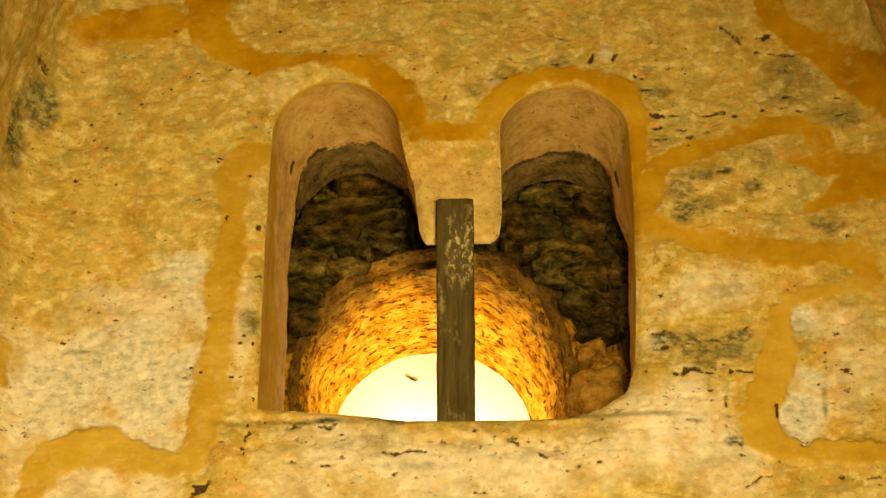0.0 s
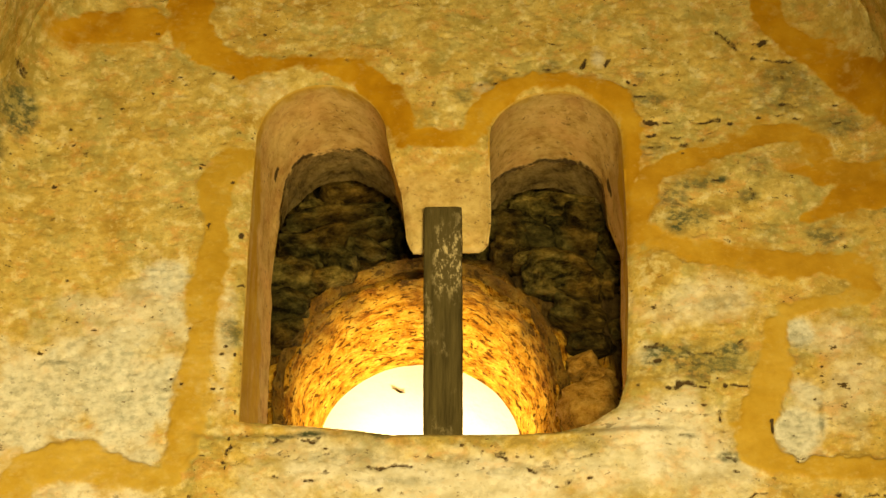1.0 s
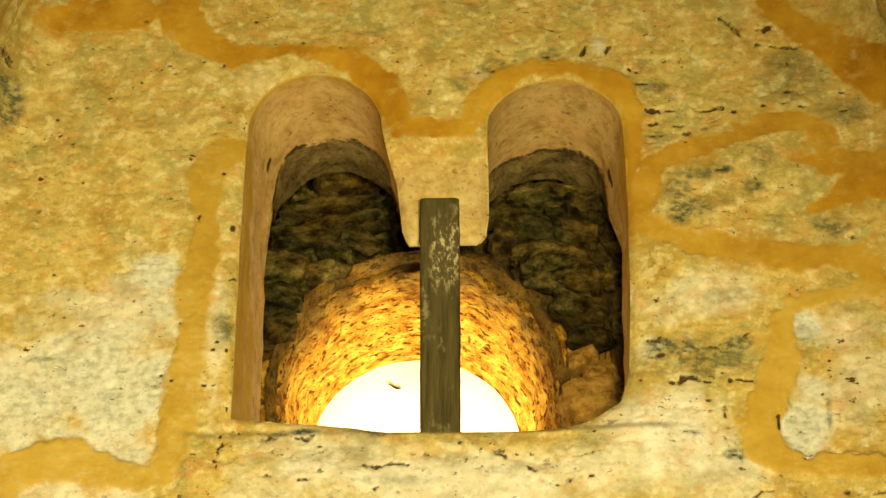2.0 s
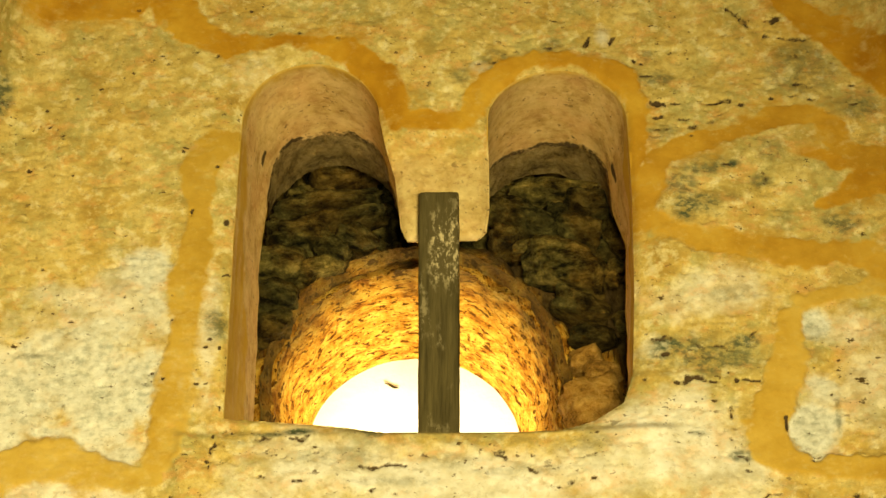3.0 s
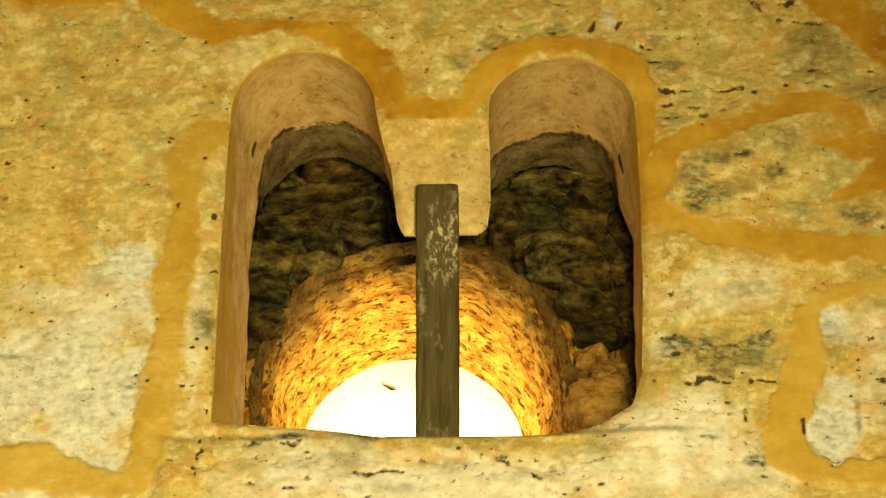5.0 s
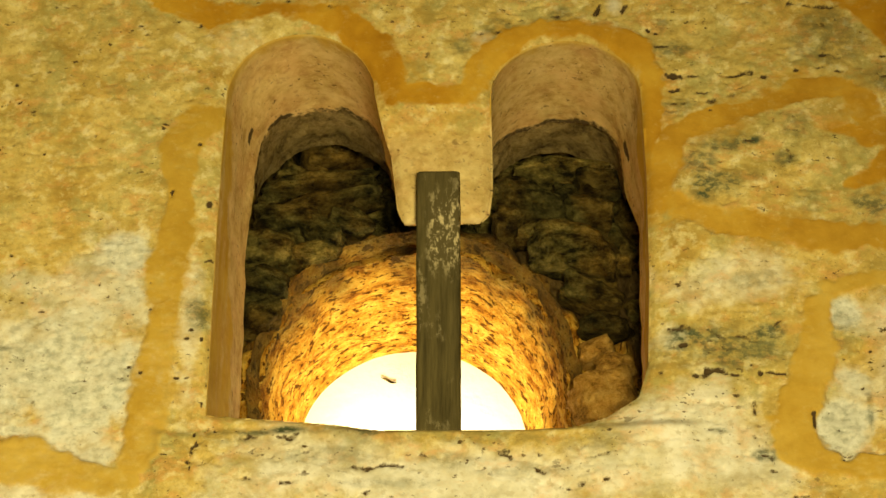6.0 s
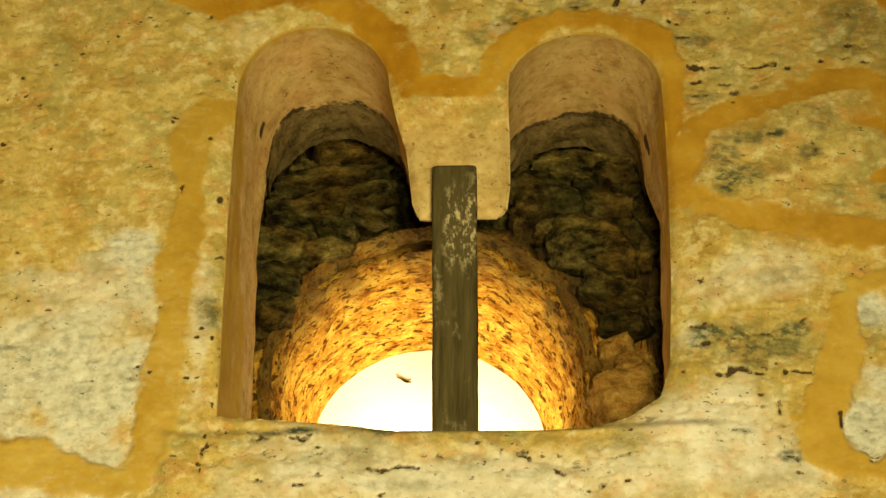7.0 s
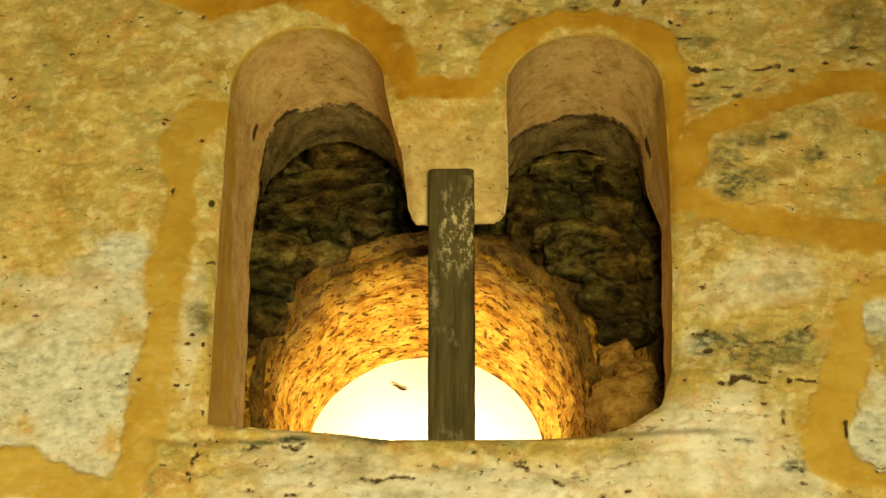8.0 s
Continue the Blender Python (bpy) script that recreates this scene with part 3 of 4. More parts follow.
spot_of(HOLES, -0.181, 0.498, 0.015, 0.006, 0.6)
spot_of(HOLES, -0.263, 0.512, 0.015, 0.006, 0.6)
spot_of(HOLES, -0.941, 0.256, 0.011, 0.035, 0.6)
spot_of(HOLES, 0.758, 0.370, 0.019, 0.006, 0.7)
spot_of(HOLES, 0.863, 0.364, 0.019, 0.006, 0.7)
spot_of(HOLES, 0.575, 0.282, 0.012, 0.008, 0.6)
ARCH_X, ARCH_Z, ARCH_R = 0.035, 0.084, 1.00


def spots(x, z, rows, rough, outer=1.15, inner=0.55):
    total = np.zeros(np.shape(x))
    for cx, cz, rx, rz, s in rows:
        d = np.hypot((x - cx) / rx, (z - cz) / rz)
        total = np.maximum(total, s * step(outer, inner, d + rough))
    return total


def hanging_block(x, z):
    return step(0.115, 0.095, np.abs(x - 0.026)) * step(0.27, 0.24, z) * step(-0.3, -0.2, z)


def end_wall():
    cell = 0.0032
    xs, zs = np.arange(-1.02, 1.08, cell), np.arange(-1.0, 1.12, cell)
    x, z = [g.ravel() for g in np.meshgrid(xs, zs)]
    nx, nz = len(xs), len(zs)
    hole = inside(x, z, front_ring)
    # bring the corners next to the opening onto its edge
    ring = np.vstack([front_ring, front_ring[:1]])
    near = np.where((np.abs(x) < 0.46) & (np.abs(z) < 0.48))[0]
    best, bx, bz = np.full(len(near), 9.0), x[near].copy(), z[near].copy()
    for (ax, az), (cx, cz) in zip(ring, ring[1:]):
        dx, dz = cx - ax, cz - az
        s = np.clip(((x[near] - ax) * dx + (z[near] - az) * dz) / (dx * dx + dz * dz), 0, 1)
        px, pz = ax + s * dx, az + s * dz
        d = np.hypot(x[near] - px, z[near] - pz)
        closer = d < best
        best[closer], bx[closer], bz[closer] = d[closer], px[closer], pz[closer]
    edge = np.full(len(x), 9.0)
    edge[near] = best
    snap = near[best < cell * 0.75]
    x[snap], z[snap] = bx[best < cell * 0.75], bz[best < cell * 0.75]
    hole[snap] = False
    index = np.arange(nx * nz).reshape(nz, nx)
    quads = np.stack([index[:-1, :-1], index[:-1, 1:], index[1:, 1:], index[1:, :-1]], -1).reshape(-1, 4)
    mx, mz = x[quads].mean(1), z[quads].mean(1)
    up = np.maximum(mz - ARCH_Z, 0)
    keep = ~hole[quads].any(1) & (np.hypot(mx - ARCH_X, up) < ARCH_R + 0.03)
    keep &= ~inside(mx, mz, front_ring * 0.9995)
    # joints
    wob = 0.010 * grain(x, z, 0.08, 3, 3) + 0.007 * grain(x, z * 1.2, 0.03, 7, 3)
    band = np.full(len(x), 9.0)
    which = np.zeros(len(x), int)
    for k, pts in enumerate(JOINTS):
        d = to_line(x, z, pts) - 0.004 + wob
        which[d < band] = k
        band = np.minimum(band, d)
    mortar = step(0.008, -0.008, band + 0.004 * grain(x, z, 0.018, 4, 3)) * (0.86 + 0.14 * grain(x, z, 0.05, 6))
    mortar *= 1 - 0.16 * step(-0.25, -0.45, x) * step(0.05, -0.25, z) - 0.06 * (1 + grain(x, z, 0.2, 16))
    crack = np.full(len(x), 9.0)
    for pts in CRACKS:
        crack = np.minimum(crack, to_line(x + 0.010 * grain(x, z, 0.03, 8, 4), z + 0.012 * grain(x, z, 0.035, 9, 4), pts))
    gap = step(0.0045, 0.001, crack) * step(0.48, 0.62, 0.5 + 0.5 * grain(x, z, 0.035, 5)) * (1 - mortar)
    holes = spots(x, z, HOLES, 0.35 + 0.5 * grain(x, z * 1.3, 0.012, 14, 3), 1.35, 0.6)
    rough = 0.85 * grain(x, z * 1.6, 0.07, 11, 5)
    grey = spots(x, z, GREY, 0.6 * rough, 1.5, 0.6)
    pale = spots(x, z, PALE, 0.1 + 0.8 * grain(x, z * 1.2, 0.12, 12, 6), 1.6, 0.15) * (1 - mortar) * 0.9
    blue = spots(x, z, BLUE, 0.55 * grain(x, z * 1.2, 0.05, 17, 5), 1.3, 0.4) * (1 - mortar)
    wash = 0.5 * step(0.055, 0.0, band) * step(-0.1, 0.5, grain(x, z, 0.11, 15, 4))
    mortar = np.maximum(mortar, wash)
    # relief: towards the nave is minus y
    rough_skin = grain(x, z * 1.4, 0.022, 23, 4)
    y = -0.012 * grain(x, z, 0.40, 21, 2) - 0.0035 * grain(x, z * 1.3, 0.08, 22, 3) - 0.0020 * rough_skin
    y = y * (1 - 0.75 * mortar) - 0.004 * mortar
    y += 0.006 * gap + 0.006 * holes
    pits = step(0.40, 0.75, -grain(x, z * 2.0, 0.03, 31, 3)) * (1 - mortar)
    y += 0.003 * pits
    y = y * step(0.0, 0.06, edge) + 0.010 * np.clip(1 - edge / 0.016, 0, 1) ** 2
    # the wall turns into the arch of the recess in a rounded corner
    rim = np.clip(ARCH_R - np.hypot(x - ARCH_X, np.maximum(z - ARCH_Z, 0)), 0.0, 0.10)
    y -= 0.10 - np.sqrt(np.maximum(0.01 - (0.10 - rim) ** 2, 0))
    # the block between the arches stands back behind the post; the sill's stone comes forward a little
    pend = hanging_block(x, z)
    y += 0.045 * pend
    y -= 0.014 * step(-0.40, -0.425, z) * step(-0.60, -0.5, z) * step(0.50, 0.46, np.abs(x))
    mortar = mortar * (1 - pend)
    # painted highlight: a pale strip for the lit edge of the block's foot
    pale = np.maximum(pale, 1.3 * step(0.055, 0.049, z) * pend * (z > 0))
    pts = np.column_stack([x, y, z + ZC])
    # which stone each patch belongs to: patches that no joint or crack parts
    blocked = ((band < 0.0) | (crack < 0.002))[quads].any(1)
    kind = np.where(blocked, -1, 0)
    grid = kind.reshape(nz - 1, nx - 1).copy()
    grid[~keep.reshape(nz - 1, nx - 1)] = -2
    name, todo = 0, np.argwhere(grid == 0)
    for a, b in todo:
        if grid[a, b]:
            continue
        name += 1
        stack = [(a, b)]
        grid[a, b] = name
        while stack:
            i, j = stack.pop()
            for p, q in ((i + 1, j), (i - 1, j), (i, j + 1), (i, j - 1)):
                if 0 <= p < nz - 1 and 0 <= q < nx - 1 and grid[p, q] == 0:
                    grid[p, q] = name
                    stack.append((p, q))
    # cracks go to the stones beside them; what an ochre joint covers goes to that joint
    lab = grid.ravel()
    joint = keep & (lab == -1) & (band[quads].mean(1) < 0.0)
    for _ in range(12):
        g = lab.reshape(nz - 1, nx - 1)
        open_ = (g == -1) & ~joint.reshape(g.shape)
        if not open_.any():
            break
        for da, ax in ((1, 0), (-1, 0), (1, 1), (-1, 1)):
            s = np.roll(g, da, ax)
            take = open_ & (s > 0)
            g[take] = s[take]
            open_ &= ~take
        lab = g.ravel()
    parent = new("wall_end")
    structure(parent, "weathered limestone block wall with ochre repair mortar", "wall")
    tone = np.array(TONES)[which]
    values = {"tone": tone, "mortar": mortar, "grey": grey * (1 - mortar), "pale": pale, "blue": blue, "dark": np.clip(gap * 0.75 + holes, 0, 1),
              "plaster": 0.92 * pend * step(0.27, 0.20, z)}

    def piece(title, chosen, label=""):
        used, inv = np.unique(quads[chosen], return_inverse=True)
        mesh_object(title, pts[used], inv.reshape(-1, 4), STONE, parent, {k: v[used] for k, v in values.items()}, label)

    sizes = np.bincount(lab[keep & (lab > 0)])
    main = [k for k in range(1, len(sizes)) if sizes[k] > 60]
    rest = keep & ~joint & ~np.isin(lab, main)
    for k in main:
        piece("stone", keep & (lab == k))
    owner = which[quads[:, 0]]
    for k in range(len(JOINTS)):
        chosen = joint & (owner == k)
        if chosen.any():
            piece("mortar_joint", chosen, "ochre repair mortar")
    if rest.any():
        piece("small_stones", rest)
    return parent


end_wall()


def jambs():
    """The plastered soffits and jambs of the twin opening, from the wall's face to their broken rear edge."""
    steps, rings = 28, []
    n = len(front_ring)
    away = front_ring - np.array([0.0, -0.02])
    away /= np.linalg.norm(away, axis=1)[:, None]
    lip = front_ring + away * 0.008
    rings.append(np.column_stack([lip[:, 0], 0.011 + 0.045 * hanging_block(front_ring[:, 0], front_ring[:, 1]), lip[:, 1] + ZC]))
    k = np.arange(n)
    for s in range(steps + 1):
        f = s / steps
        ring = front_ring * (1 - f) + rear_ring * f
        mid = np.array([0.0, -0.02])
        out = ring - mid
        out /= np.linalg.norm(out, axis=1)[:, None]
        lump = 0.0035 * grain(ring[:, 0] * 1.3 + f * DEPTH, ring[:, 1] + 0.6 * f * DEPTH, 0.06, 41, 4) * min(1, 4 * f)
        ring = ring + out * lump[:, None]
        ragged = 0.042 * grain(ring[:, 0] + 3 * (ring[:, 0] > 0), ring[:, 1] * 0.3, 0.055, 44, 5) * step(0.1, 0.3, ring[:, 1])
        y = 0.010 + f * (DEPTH - 0.010) + ragged * f
        # the hanging block between the arches stands back and is thin at its foot
        low = ((k > 116) & (k < 190)) * step(0.30, 0.05, ring[:, 1])
        y = y * (1 - 0.5 * low * f) + 0.045 * hanging_block(ring[:, 0], ring[:, 1]) * (1 - f)
        rings.append(np.column_stack([ring[:, 0], y, ring[:, 1] + ZC]))
    total = n * (steps + 2)
    zz = np.concatenate(rings)[:, 2] - ZC
    xx = np.concatenate(rings)[:, 0]
    yy = np.concatenate(rings)[:, 1]
    # ochre mortar smeared over the front of the jambs, deeper in towards the sill; bare pink plaster behind and above
    deep = 0.09 + 0.15 * step(0.30, -0.35, zz) + 0.030 * grain(zz, yy, 0.10, 47, 4) + 0.012 * grain(zz, yy, 0.02, 48, 3)
    streak = step(0.012, -0.012, yy - deep) * step(0.33, 0.24, zz) * (np.abs(xx) > 0.25)
    streak *= 0.84 + 0.42 * grain(yy * 3, zz * 0.5, 0.06, 49, 5)
    streak = np.maximum(streak, 0.8 * step(0.045, 0.01, yy + 0.03 * grain(xx * 1.5, zz, 0.09, 45, 4)) * (zz > 0.2))
    streak = np.maximum(streak, 0.9 * step(0.12, 0.03, yy + 0.05 * grain(xx * 1.5, zz, 0.07, 43, 4)) * step(0.20, 0.27, zz) * step(0.33, 0.28, zz) * (xx > -0.2) * (xx < -0.05))
    plaster = step(-0.42, -0.30, zz)
    dark = np.zeros(total)
    for hx, hy, hz, r in ((-0.345, 0.20, 0.334, 0.024), (0.384, 0.22, 0.300, 0.030)):
        d = np.sqrt(((xx - hx) * 1.2) ** 2 + ((yy - hy) * 1.8) ** 2 + ((zz - hz) * 0.9) ** 2)
        dark = np.maximum(dark, step(r, r * 0.6, d))
    # a dark line painted along the rear edge for the shadow behind the plaster
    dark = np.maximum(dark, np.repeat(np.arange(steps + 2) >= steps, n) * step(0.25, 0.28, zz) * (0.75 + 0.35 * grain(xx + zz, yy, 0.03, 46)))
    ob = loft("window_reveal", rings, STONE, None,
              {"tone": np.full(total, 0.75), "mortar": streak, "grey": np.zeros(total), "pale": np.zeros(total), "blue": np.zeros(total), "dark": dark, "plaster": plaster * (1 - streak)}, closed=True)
    structure(ob, "pinkish plastered soffits and jambs of the twin arches", "reveal")


jambs()


def rear_band():
    """Bare masonry rings just behind the plastered arches."""
    parent = new("rear_arch_masonry")
    structure(parent, "dark bare rubble arches behind the plaster", "masonry")
    for (a, b, zs, zc), lo, hi in ((REAR[0], 4, 176), (REAR[1], 4, 176)):
        cx, rx, rz = (a + b) / 2, (b - a) / 2 + 0.012, zc - zs + 0.016
        rings = []
        for f in np.linspace(0, 1, 14):
            p = np.array(arc(cx, zs, rx, rz, lo, hi, 90))
            y = np.full(len(p), DEPTH - 0.03 + 0.19 * f)
            lump = (0.007 * grain(np.arange(len(p)) * 0.005, y, 0.04, 51, 4) + 0.008 * (f - 0.5)) * min(1, 3 * f)
            out = (p - np.array([cx, zs])) / np.linalg.norm(p - np.array([cx, zs]), axis=1)[:, None]
            p = p + out * lump[:, None]
            rings.append(np.column_stack([p[:, 0], y, p[:, 1] + ZC]))
        loft("rubble_arch", rings, BARE, parent)


rear_band()

# ---- the niche behind: schist face, rendered tunnel, end ----
NEAR = (-0.036, -0.068, 0.312, 0.46)
FAR = (-0.0515, -0.0555, 0.2345, 0.80)


def schist_face():
    cell = 0.005
    xs, zs = np.arange(-0.62, 0.62, cell), np.arange(-0.46, 0.62, cell)
    x, z = [g.ravel() for g in np.meshgrid(xs, zs)]
    nx, nz = len(xs), len(zs)
    rng = np.random.default_rng(5)
    # long flat slabs in rough courses
    sx, sz = [], []
    h = -0.46
    while h < 0.64:
        h += rng.uniform(0.045, 0.105)
        at = -0.75
        while at < 0.75:
            at += rng.uniform(0.10, 0.32)
            sx.append(at)
            sz.append(h + rng.uniform(-0.012, 0.012))
    wx, wz = x + 0.03 * grain(x, z, 0.12, 61), z + 0.022 * grain(x, z, 0.10, 62) + 0.22 * np.abs(x)
    one, two, own = np.full(len(x), 9.0), np.full(len(x), 9.0), np.zeros(len(x), int)
    for k, (a, b) in enumerate(zip(sx, sz)):
        d = np.hypot((wx - a) * 0.30, wz - b)
        new_best = d < one
        two = np.where(new_best, one, np.minimum(two, d))
        own[new_best] = k
        one = np.where(new_best, d, one)
    seam = step(0.015, 0.0, two - one + 0.004 * grain(x, z, 0.03, 69))
    thick = step(-0.6, 0.7, grain(x, z, 0.12, 70))
    # how dark each crevice is painted, standing in for the shade within
    joint = step(0.004 + 0.009 * thick, 0.0, two - one + 0.004 * grain(x, z, 0.03, 69)) * step(-0.4, 0.1, grain(x, z, 0.09, 74))
    # a painted band of shade under each masonry ring
    for a, b, zs, zc in REAR:
        d = np.hypot((x - (a + b) / 2) / (b - a) * 2, np.maximum(z - zs + 0.02, 0) / (zc - zs + 0.02)) + 0.10 * grain(x, z * 2, 0.07, 75, 4)
        joint = np.maximum(joint, step(0.90, 0.96, d) * step(1.12, 1.02, d) * (z > zs + 0.01) * 0.9)
    lift = rng.uniform(-0.028, 0.022, len(sx))
    slope = rng.uniform(-0.9, 0.4, len(sx))
    y = NEAR[3] + 0.048 + lift[own] + slope[own] * (wz - np.array(sz)[own]) + 0.075 * seam
    y += 0.016 * grain(x, z * 1.6, 0.10, 63, 4) + 0.006 * grain(x, z * 2, 0.025, 64)
    y += 0.06 * step(0.36, 0.40, x + 0.01 * grain(x, z, 0.06, 76)) * step(-0.2, -0.1, z)
    y += 0.06 * step(0.24, 0.36, z + 0.03 * grain(x, z, 0.2, 66))
    y += 0.06 * step(0.17, 0.21, x) * step(0.335, 0.35, z + 0.10 * (x - 0.3)) * step(0.392, 0.380, z + 0.06 * (x - 0.3))
    # leave the tunnel's mouth open
    r = np.hypot(x - NEAR[0], np.maximum(z - NEAR[1], 0)) - NEAR[2] + 0.012 * grain(x, z, 0.06, 65)
    mouth = step(0.09, 0.0, r)
    y = y * (1 - mouth) + (NEAR[3] + 0.025 + 0.012 * grain(x, z, 0.07, 67, 4)) * mouth
    index = np.arange(nx * nz).reshape(nz, nx)
    quads = np.stack([index[:-1, :-1], index[:-1, 1:], index[1:, 1:], index[1:, :-1]], -1).reshape(-1, 4)
    keep = r[quads].max(1) > -0.010
    # ragged render edge; its bright low sides also stand for the niche lamp's glow
    flake = r + 0.06 * grain(x, z, 0.05, 68, 5) - 0.14 * step(0.18, 0.26, x) * step(0.13, 0.02, z) - 0.12 * step(-0.2, -0.3, x) * step(0.06, -0.06, z)
    mouth_shade = step(-0.05, 0.06, flake) * 0.95
    pts = np.column_stack([x, y, z + ZC])
    around, along = np.arctan2(z - NEAR[1], x - NEAR[0]) * 0.30, NEAR[3] - r
    parent = new("niche_face")
    structure(parent, "dark layered schist masonry round the niche mouth", "masonry")
    lab = own[quads[:, 0]]
    for k in np.unique(lab[keep]):
        used, inv = np.unique(quads[keep & (lab == k)], return_inverse=True)
        coated = r[used].min() < 0.05 or (abs(x[used].mean()) > 0.18 and z[used].mean() < 0.10)
        mesh_object("schist_slab", pts[used], inv.reshape(-1, 4), RENDER if coated else ROCK, parent, {"mouth_shade": mouth_shade[used], "gap": joint[used] * (0.35 if coated else 1.0), "around": around[used], "along": along[used]})


schist_face()


def broken_stone(seed):
    """A stone of unit size, split along a few planes, its edges worn round."""
    rng = random.Random(seed)
    planes = [(Vector((sx, 0, 0)), rng.uniform(0.85, 1.0)) for sx in (-1, 1)] + [(Vector((0, 0, sz)), rng.uniform(0.8, 1.0)) for sz in (-1, 1)]
    planes += [(Vector((0, -1, 0)), 0.8), (Vector((0, 1, 0)), 1.0)]
    for _ in range(9):
        way = Vector((rng.gauss(0, 1), rng.gauss(-0.5, 0.8), rng.gauss(0, 1))).normalized()
        planes.append((way, rng.uniform(0.80, 1.12)))
    shift = Vector((rng.uniform(0, 50), 0, 0))
    bm = bmesh.new()
    bmesh.ops.create_icosphere(bm, subdivisions=4, radius=1.0)
    for v in bm.verts:
        c = v.co.normalized()
        r = sum((max(c.dot(way), 0.0) / d) ** 20 for way, d in planes) ** (-1 / 20)
        r *= 1 + 0.16 * noise.noise(c * 1.8 + shift) + 0.10 * noise.noise(Vector((c.x * 3, c.y * 5, c.z * 8)) + shift) + 0.04 * noise.noise(c * 11 + shift)
        v.co = c * r
    me = bpy.data.meshes.new("schist_slab")
    bm.to_mesh(me)
    bm.free()
    me.polygons.foreach_set("use_smooth", [True] * len(me.polygons))
    return me


STONES = {kind: [broken_stone(k) for k in range(9)] for kind in ("schist", "brown")}
for kind, meshes in STONES.items():
    for me in meshes:
        me.materials.append(ROCK if kind == "schist" else BROWN)


def slab(x, z, wide, high, tilt, out=0.0, deep=0.06, kind="schist", label=""):
    """A stone of the niche's face: its middle, half width and half height, how far it leans and stands out."""
    count = len([o for o in bpy.data.objects["niche_face"].children if o.data in STONES[kind]])
    ob = new("schist_slab" if kind == "schist" else "rubble_stone", STONES[kind][count % 9])
    ob.parent = bpy.data.objects["niche_face"]
    ob.matrix_world = pose(x, NEAR[3] + 0.004 - out, ZC + z, 12 - 8 * (count % 4), -tilt, 6 * (count % 5) - 12) @ Matrix.Diagonal((wide * 1.05, deep, high * 1.03, 1))
    if label:
        ob["label"] = label


def slabs():
    # behind one arch: long ledges under the masonry ring, broken blocks below
    slab(-0.225, 0.415, 0.109, 0.012, 0, -0.055)
    slab(-0.240, 0.368, 0.120, 0.020, 7, 0.012)
    slab(-0.205, 0.326, 0.097, 0.012, 11, 0.004)
    slab(-0.293, 0.292, 0.068, 0.024, 3, 0.004)
    slab(-0.165, 0.292, 0.050, 0.026, -14, -0.004)
    slab(-0.225, 0.262, 0.050, 0.030, -35, 0.002)
    slab(-0.325, 0.225, 0.055, 0.034, 4, 0.006)
    slab(-0.335, 0.150, 0.050, 0.036, -6, 0.002)
    slab(-0.240, 0.218, 0.050, 0.022, 16, -0.004)
    slab(-0.340, 0.075, 0.036, 0.036, 10, -0.002)
    # behind the other: ledges over a dark gap, wedged flat stones, one large rounded block
    slab(0.249, 0.398, 0.100, 0.017, -3, 0.004)
    slab(0.325, 0.360, 0.046, 0.013, -5, 0.010)
    slab(0.266, 0.347, 0.024, 0.012, -15, 0.006)
    slab(0.310, 0.334, 0.024, 0.006, -10, 0.012)
    slab(0.176, 0.330, 0.066, 0.030, -24, 0.008)
    slab(0.234, 0.300, 0.030, 0.013, -8, 0.022)
    slab(0.222, 0.266, 0.062, 0.020, 5, 0.004)
    slab(0.276, 0.200, 0.090, 0.050, -10, 0.022, 0.07)
    slab(0.357, 0.171, 0.013, 0.011, 0, 0.020, 0.03)
    slab(0.384, 0.202, 0.017, 0.011, 10, 0.018, 0.03)
    slab(0.349, 0.145, 0.009, 0.007, 0, 0.020, 0.03)
    slab(0.378, 0.175, 0.015, 0.012, -10, 0.020, 0.03)
    slab(0.150, 0.280, 0.034, 0.026, 20, 0.0)
    slab(0.305, 0.298, 0.050, 0.018, -16, 0.006)
    slab(0.315, 0.112, 0.061, 0.026, -14, 0.004)
    slab(0.335, 0.050, 0.050, 0.026, -10, -0.008)
    slab(0.318, -0.004, 0.034, 0.026, 12, -0.014, 0.05, "brown")
    # the low stones, lighter brown in place of niche light that misses them
    slab(0.352, -0.046, 0.038, 0.030, 24, -0.010, 0.05, "brown")
    slab(0.332, -0.130, 0.060, 0.058, 18, 0.020, 0.06, "brown", "rounded brown rubble stone")


slabs()


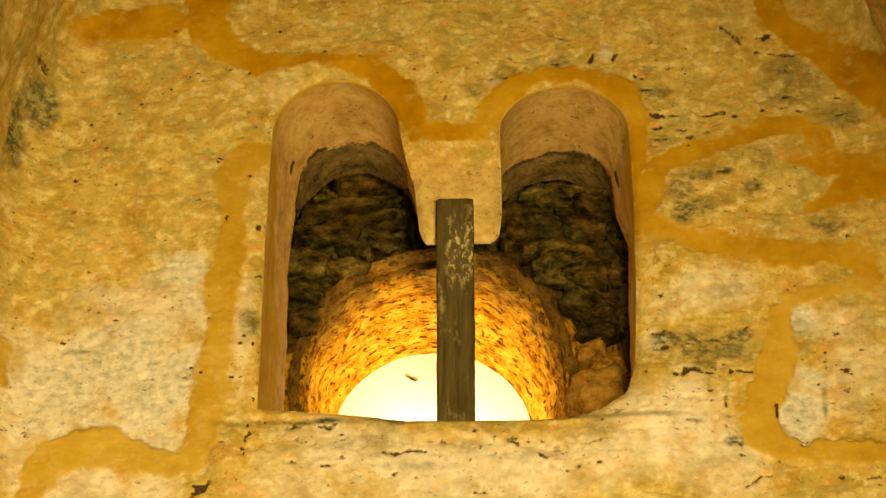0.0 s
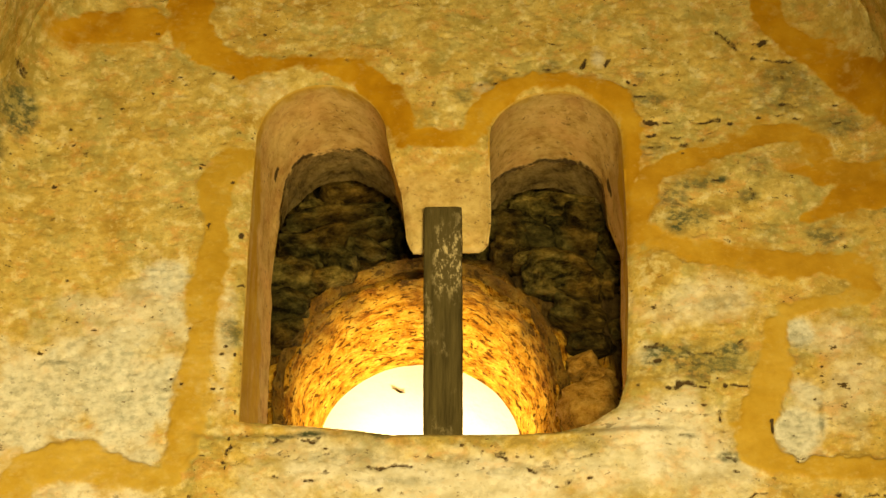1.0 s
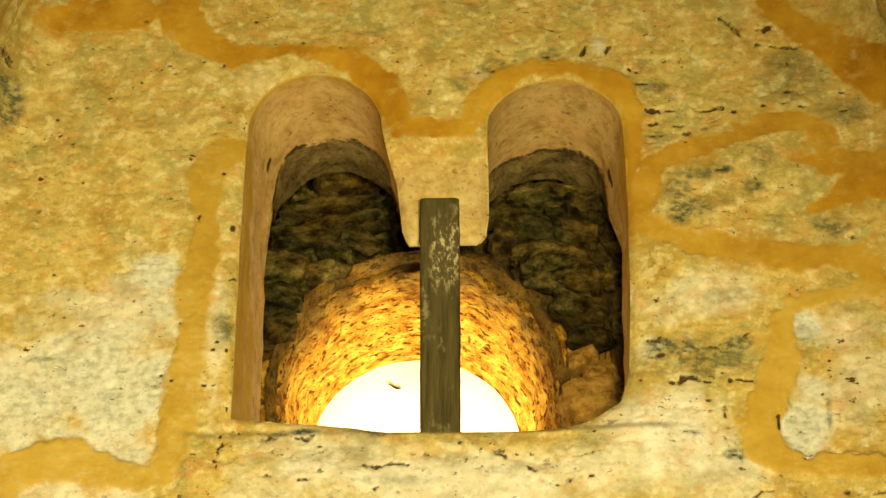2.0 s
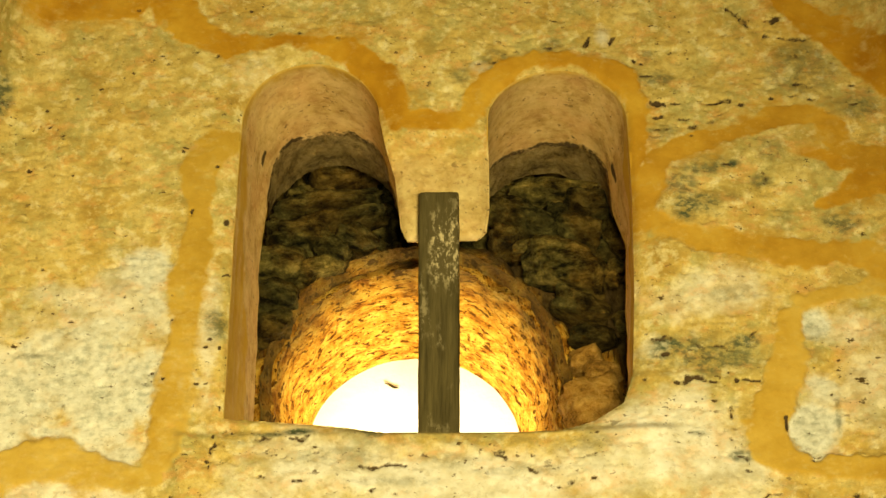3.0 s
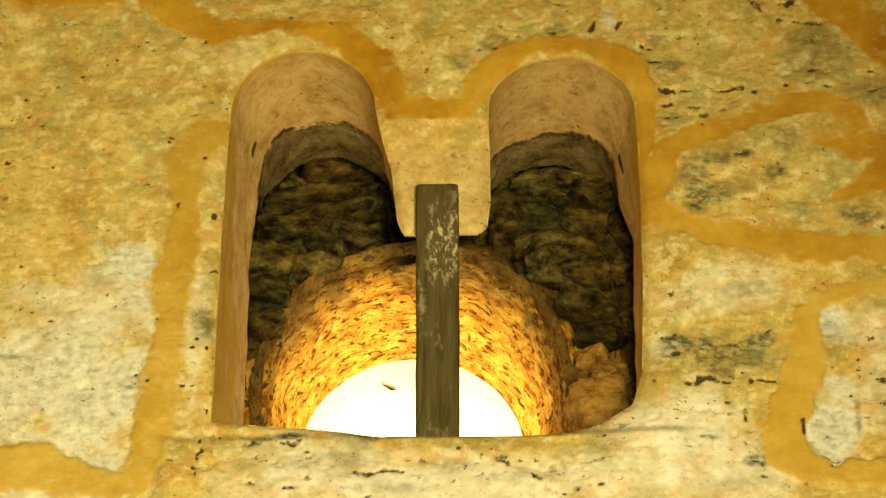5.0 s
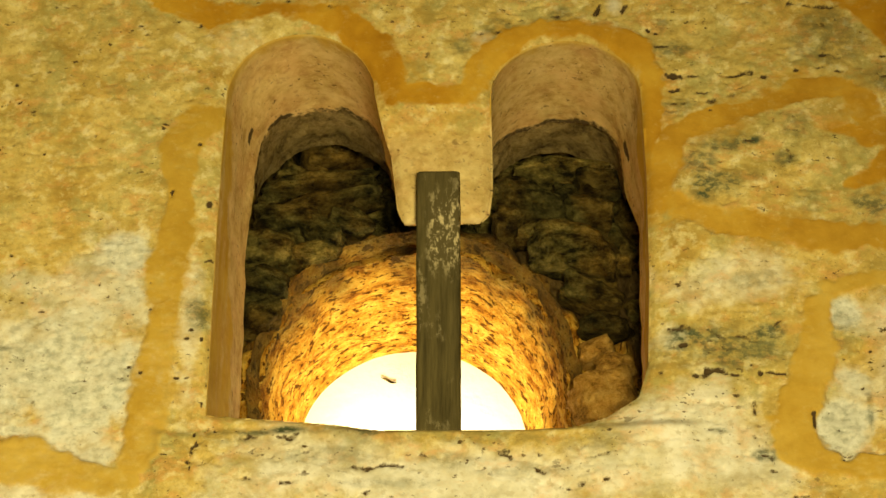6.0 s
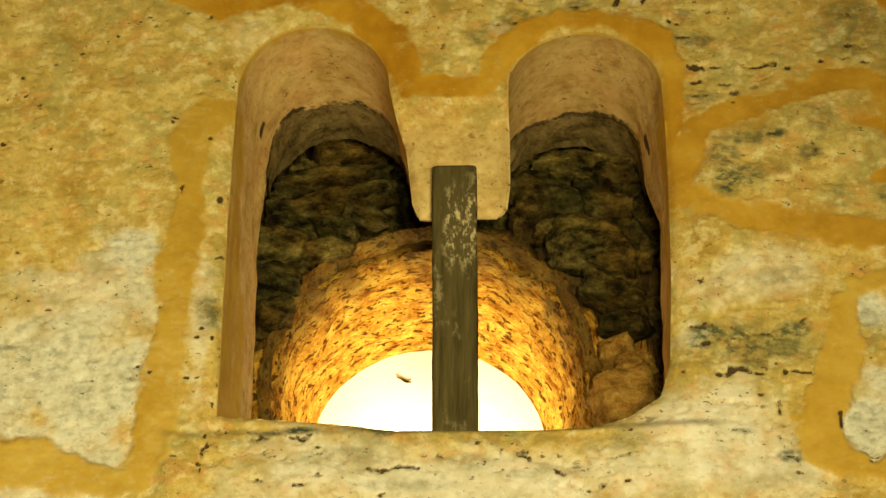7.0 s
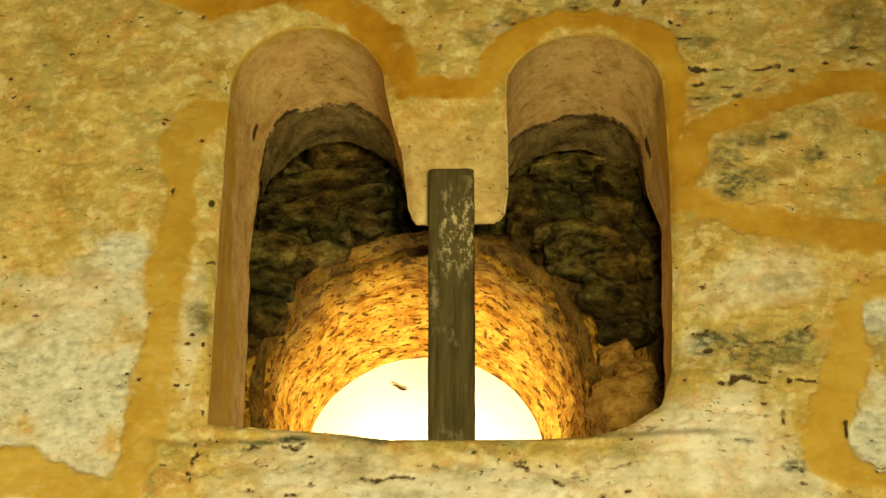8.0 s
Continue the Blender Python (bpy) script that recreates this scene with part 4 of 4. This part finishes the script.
def tunnel():
    rings, n = [], 170
    for f in np.linspace(0.0, 1, 46):
        cx, cz, r, y = [a + (b - a) * f for a, b in zip(NEAR, FAR)]
        r += 0.018 * step(0.06, 0.0, f)
        p = np.array([(cx + r, -0.46)] + list(arc(cx, cz, r, r, 0, 180, n - 3)) + [(cx - r, -0.46)])
        p = resample(p, n)
        out = p - np.array([cx, min(cz, 0)])
        out /= np.linalg.norm(out, axis=1)[:, None]
        k = np.arange(n) * 0.007
        lump = (0.012 * grain(k, np.full(n, y * 1.5), 0.07, 71, 4) + 0.007 * grain(k * 0.6, np.full(n, y * 1.6), 0.02, 72, 3)) * min(1.0, 0.15 + 4 * (1 - f))
        p = p + out * lump[:, None]
        rings.append(np.column_stack([p[:, 0], np.full(n, y), p[:, 1] + ZC]))
    v = np.concatenate(rings)
    # the vault's colour darkens towards its mouth in place of the light's fading
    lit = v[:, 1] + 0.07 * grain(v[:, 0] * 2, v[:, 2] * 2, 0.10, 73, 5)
    structure(loft("niche_vault", rings, RENDER, None, {"mouth_shade": 0.85 * step(0.62, 0.44, lit), "around": np.tile(np.arange(n) * 0.0072, 46), "along": v[:, 1]}), "rough lime-rendered round vault of the niche, warmly lit", "vault")
    structure(box("niche_end", (-0.45, 0.80, ZC - 0.5), (0.35, 0.92, ZC + 0.35), WHITE), "bright white plastered end of the niche", "wall")
    # a dark flake on the plaster
    p = resample([(-0.118, 0.117), (-0.108, 0.113), (-0.098, 0.106), (-0.086, 0.104)], 13)
    w = 0.0035 * np.sin(np.linspace(0.15, 3.0, 13))
    rows = [np.column_stack([p[:, 0], np.full(13, 0.797), p[:, 1] + ZC + k * w]) for k in (-1, 0, 1)]
    rows[1][:, 1] -= 0.003
    loft("crack", rows, ROCK, bpy.data.objects["niche_end"])
    structure(box("niche_floor", (-0.65, 0.26, ZC - 0.56), (0.65, 0.92, ZC - 0.45), RENDER), "rough stone floor of the niche", "floor")


tunnel()


# ---- the post ----
def post():
    thing = new("window_post")
    thing.location = (0.025, 0.022, ZC - 0.420)
    tagged(thing, "weathered dark oak post with worn pale flecks standing on the sill", "post")
    w, d, h = 0.040, 0.026, 0.545
    rings = []
    levels = np.concatenate([[0, 0.002], np.linspace(0.01, h - 0.006, 90), [h - 0.002, h]])
    corner = []
    c = 0.005
    for sx, sy in ((-1, -1), (1, -1), (1, 1), (-1, 1)):
        corner += [(sx * w, sy * (d - c)), (sx * (w - c), sy * d)] if sx * sy > 0 else [(sx * (w - c), sy * d), (sx * w, sy * (d - c))]
    base = resample(corner + corner[:1], 65)[:-1]
    for z in levels:
        k = np.arange(64)
        inset = 0.004 if z in (levels[0], levels[-1]) else 0.0
        s = 1 + 0.02 * grain(np.full(64, z), k * 0.003, 0.06, 81) - inset / w
        rings.append(np.column_stack([base[:, 0] * s, base[:, 1] * s, np.full(64, z)]))
    v = np.concatenate(rings)
    pale = step(0.5, 0.15, np.abs(v[:, 2] / h - 0.76) * 2.4) * step(-0.030, -0.005, v[:, 0])
    pale = np.maximum(pale, 0.35 * step(0.2, 0.6, grain(v[:, 0], v[:, 2] * 0.4, 0.03, 83)))
    ob = loft("shaft", rings, WOOD, thing, {"pale": pale}, closed=True)
    top = [tuple(p) for p in rings[-1]]
    mesh_object("end_grain", top, [tuple(range(64))], WOOD, thing, {"pale": np.zeros(64)})


post()


# ---- the recess's arch and the plain nave that closes the place ----
def recess():
    prof = [(ARCH_X + ARCH_R, -ZC)] + arc(ARCH_X, ARCH_Z, ARCH_R, ARCH_R, 0, 180, 120) + [(ARCH_X - ARCH_R, -ZC)]
    p = np.concatenate([resample(prof[:2], 60)[:-1], resample(prof[1:-1], 180)[:-1], resample(prof[-2:], 60)])
    n = len(p)
    rings = []
    for f in np.linspace(0, 1, 24):
        out = p - np.array([ARCH_X, ARCH_Z])
        out /= np.linalg.norm(out, axis=1)[:, None]
        q = p + out * (0.014 * grain(np.arange(n) * 0.02, np.full(n, f * 0.45), 0.12, 91, 4))[:, None]
        rings.append(np.column_stack([q[:, 0], np.full(n, -0.09 - 0.31 * f), np.maximum(q[:, 1] + ZC, 0)]))
    structure(loft("recess_arch", rings, STONE), "worn greyish plaster arch of the wall recess", "arch")
    # the nave's wall round the recess
    outer = np.array([(4.0, -ZC), (4.0, 2.6), (-4.0, 2.6), (-4.0, -ZC)])
    o = np.concatenate([resample(outer[:2], 60)[:-1], resample(outer[1:3], 180)[:-1], resample(outer[2:], 60)])
    a = np.column_stack([p[:, 0], np.full(n, -0.40), p[:, 1] + ZC])
    b = np.column_stack([o[:, 0], np.full(n, -0.40), o[:, 1] + ZC])
    c = b + np.array([0, 1.4, 0])
    structure(loft("wall_nave_front", [a, b, c], NAVE), "plain plastered wall round the recess", "wall")


recess()
TOP = ZC + 2.6
structure(box("wall_lower", (-0.98, 0.03, 0), (1.04, 0.4, ZC - 0.98), NAVE), "plain plastered wall under the window", "wall")
structure(box("wall_behind", (-4.0, 0.98, 0), (4.0, 1.2, TOP), NAVE), "plain outer wall", "wall")
structure(box("wall_left", (-4.2, -9.0, 0), (-4.0, 1.2, TOP), NAVE), "plain plastered nave wall", "wall")
structure(box("wall_right", (4.0, -9.0, 0), (4.2, 1.2, TOP), NAVE), "plain plastered nave wall", "wall")
structure(box("wall_back", (-4.2, -9.2, 0), (4.2, -9.0, TOP), NAVE), "plain plastered nave wall", "wall")
structure(box("ceiling", (-4.2, -9.2, TOP), (4.2, 1.2, TOP + 0.2), NAVE), "plain plastered ceiling", "ceiling")
structure(box("floor", (-4.2, -9.2, -0.2), (4.2, 1.2, 0), NAVE), "plain stone floor", "floor")
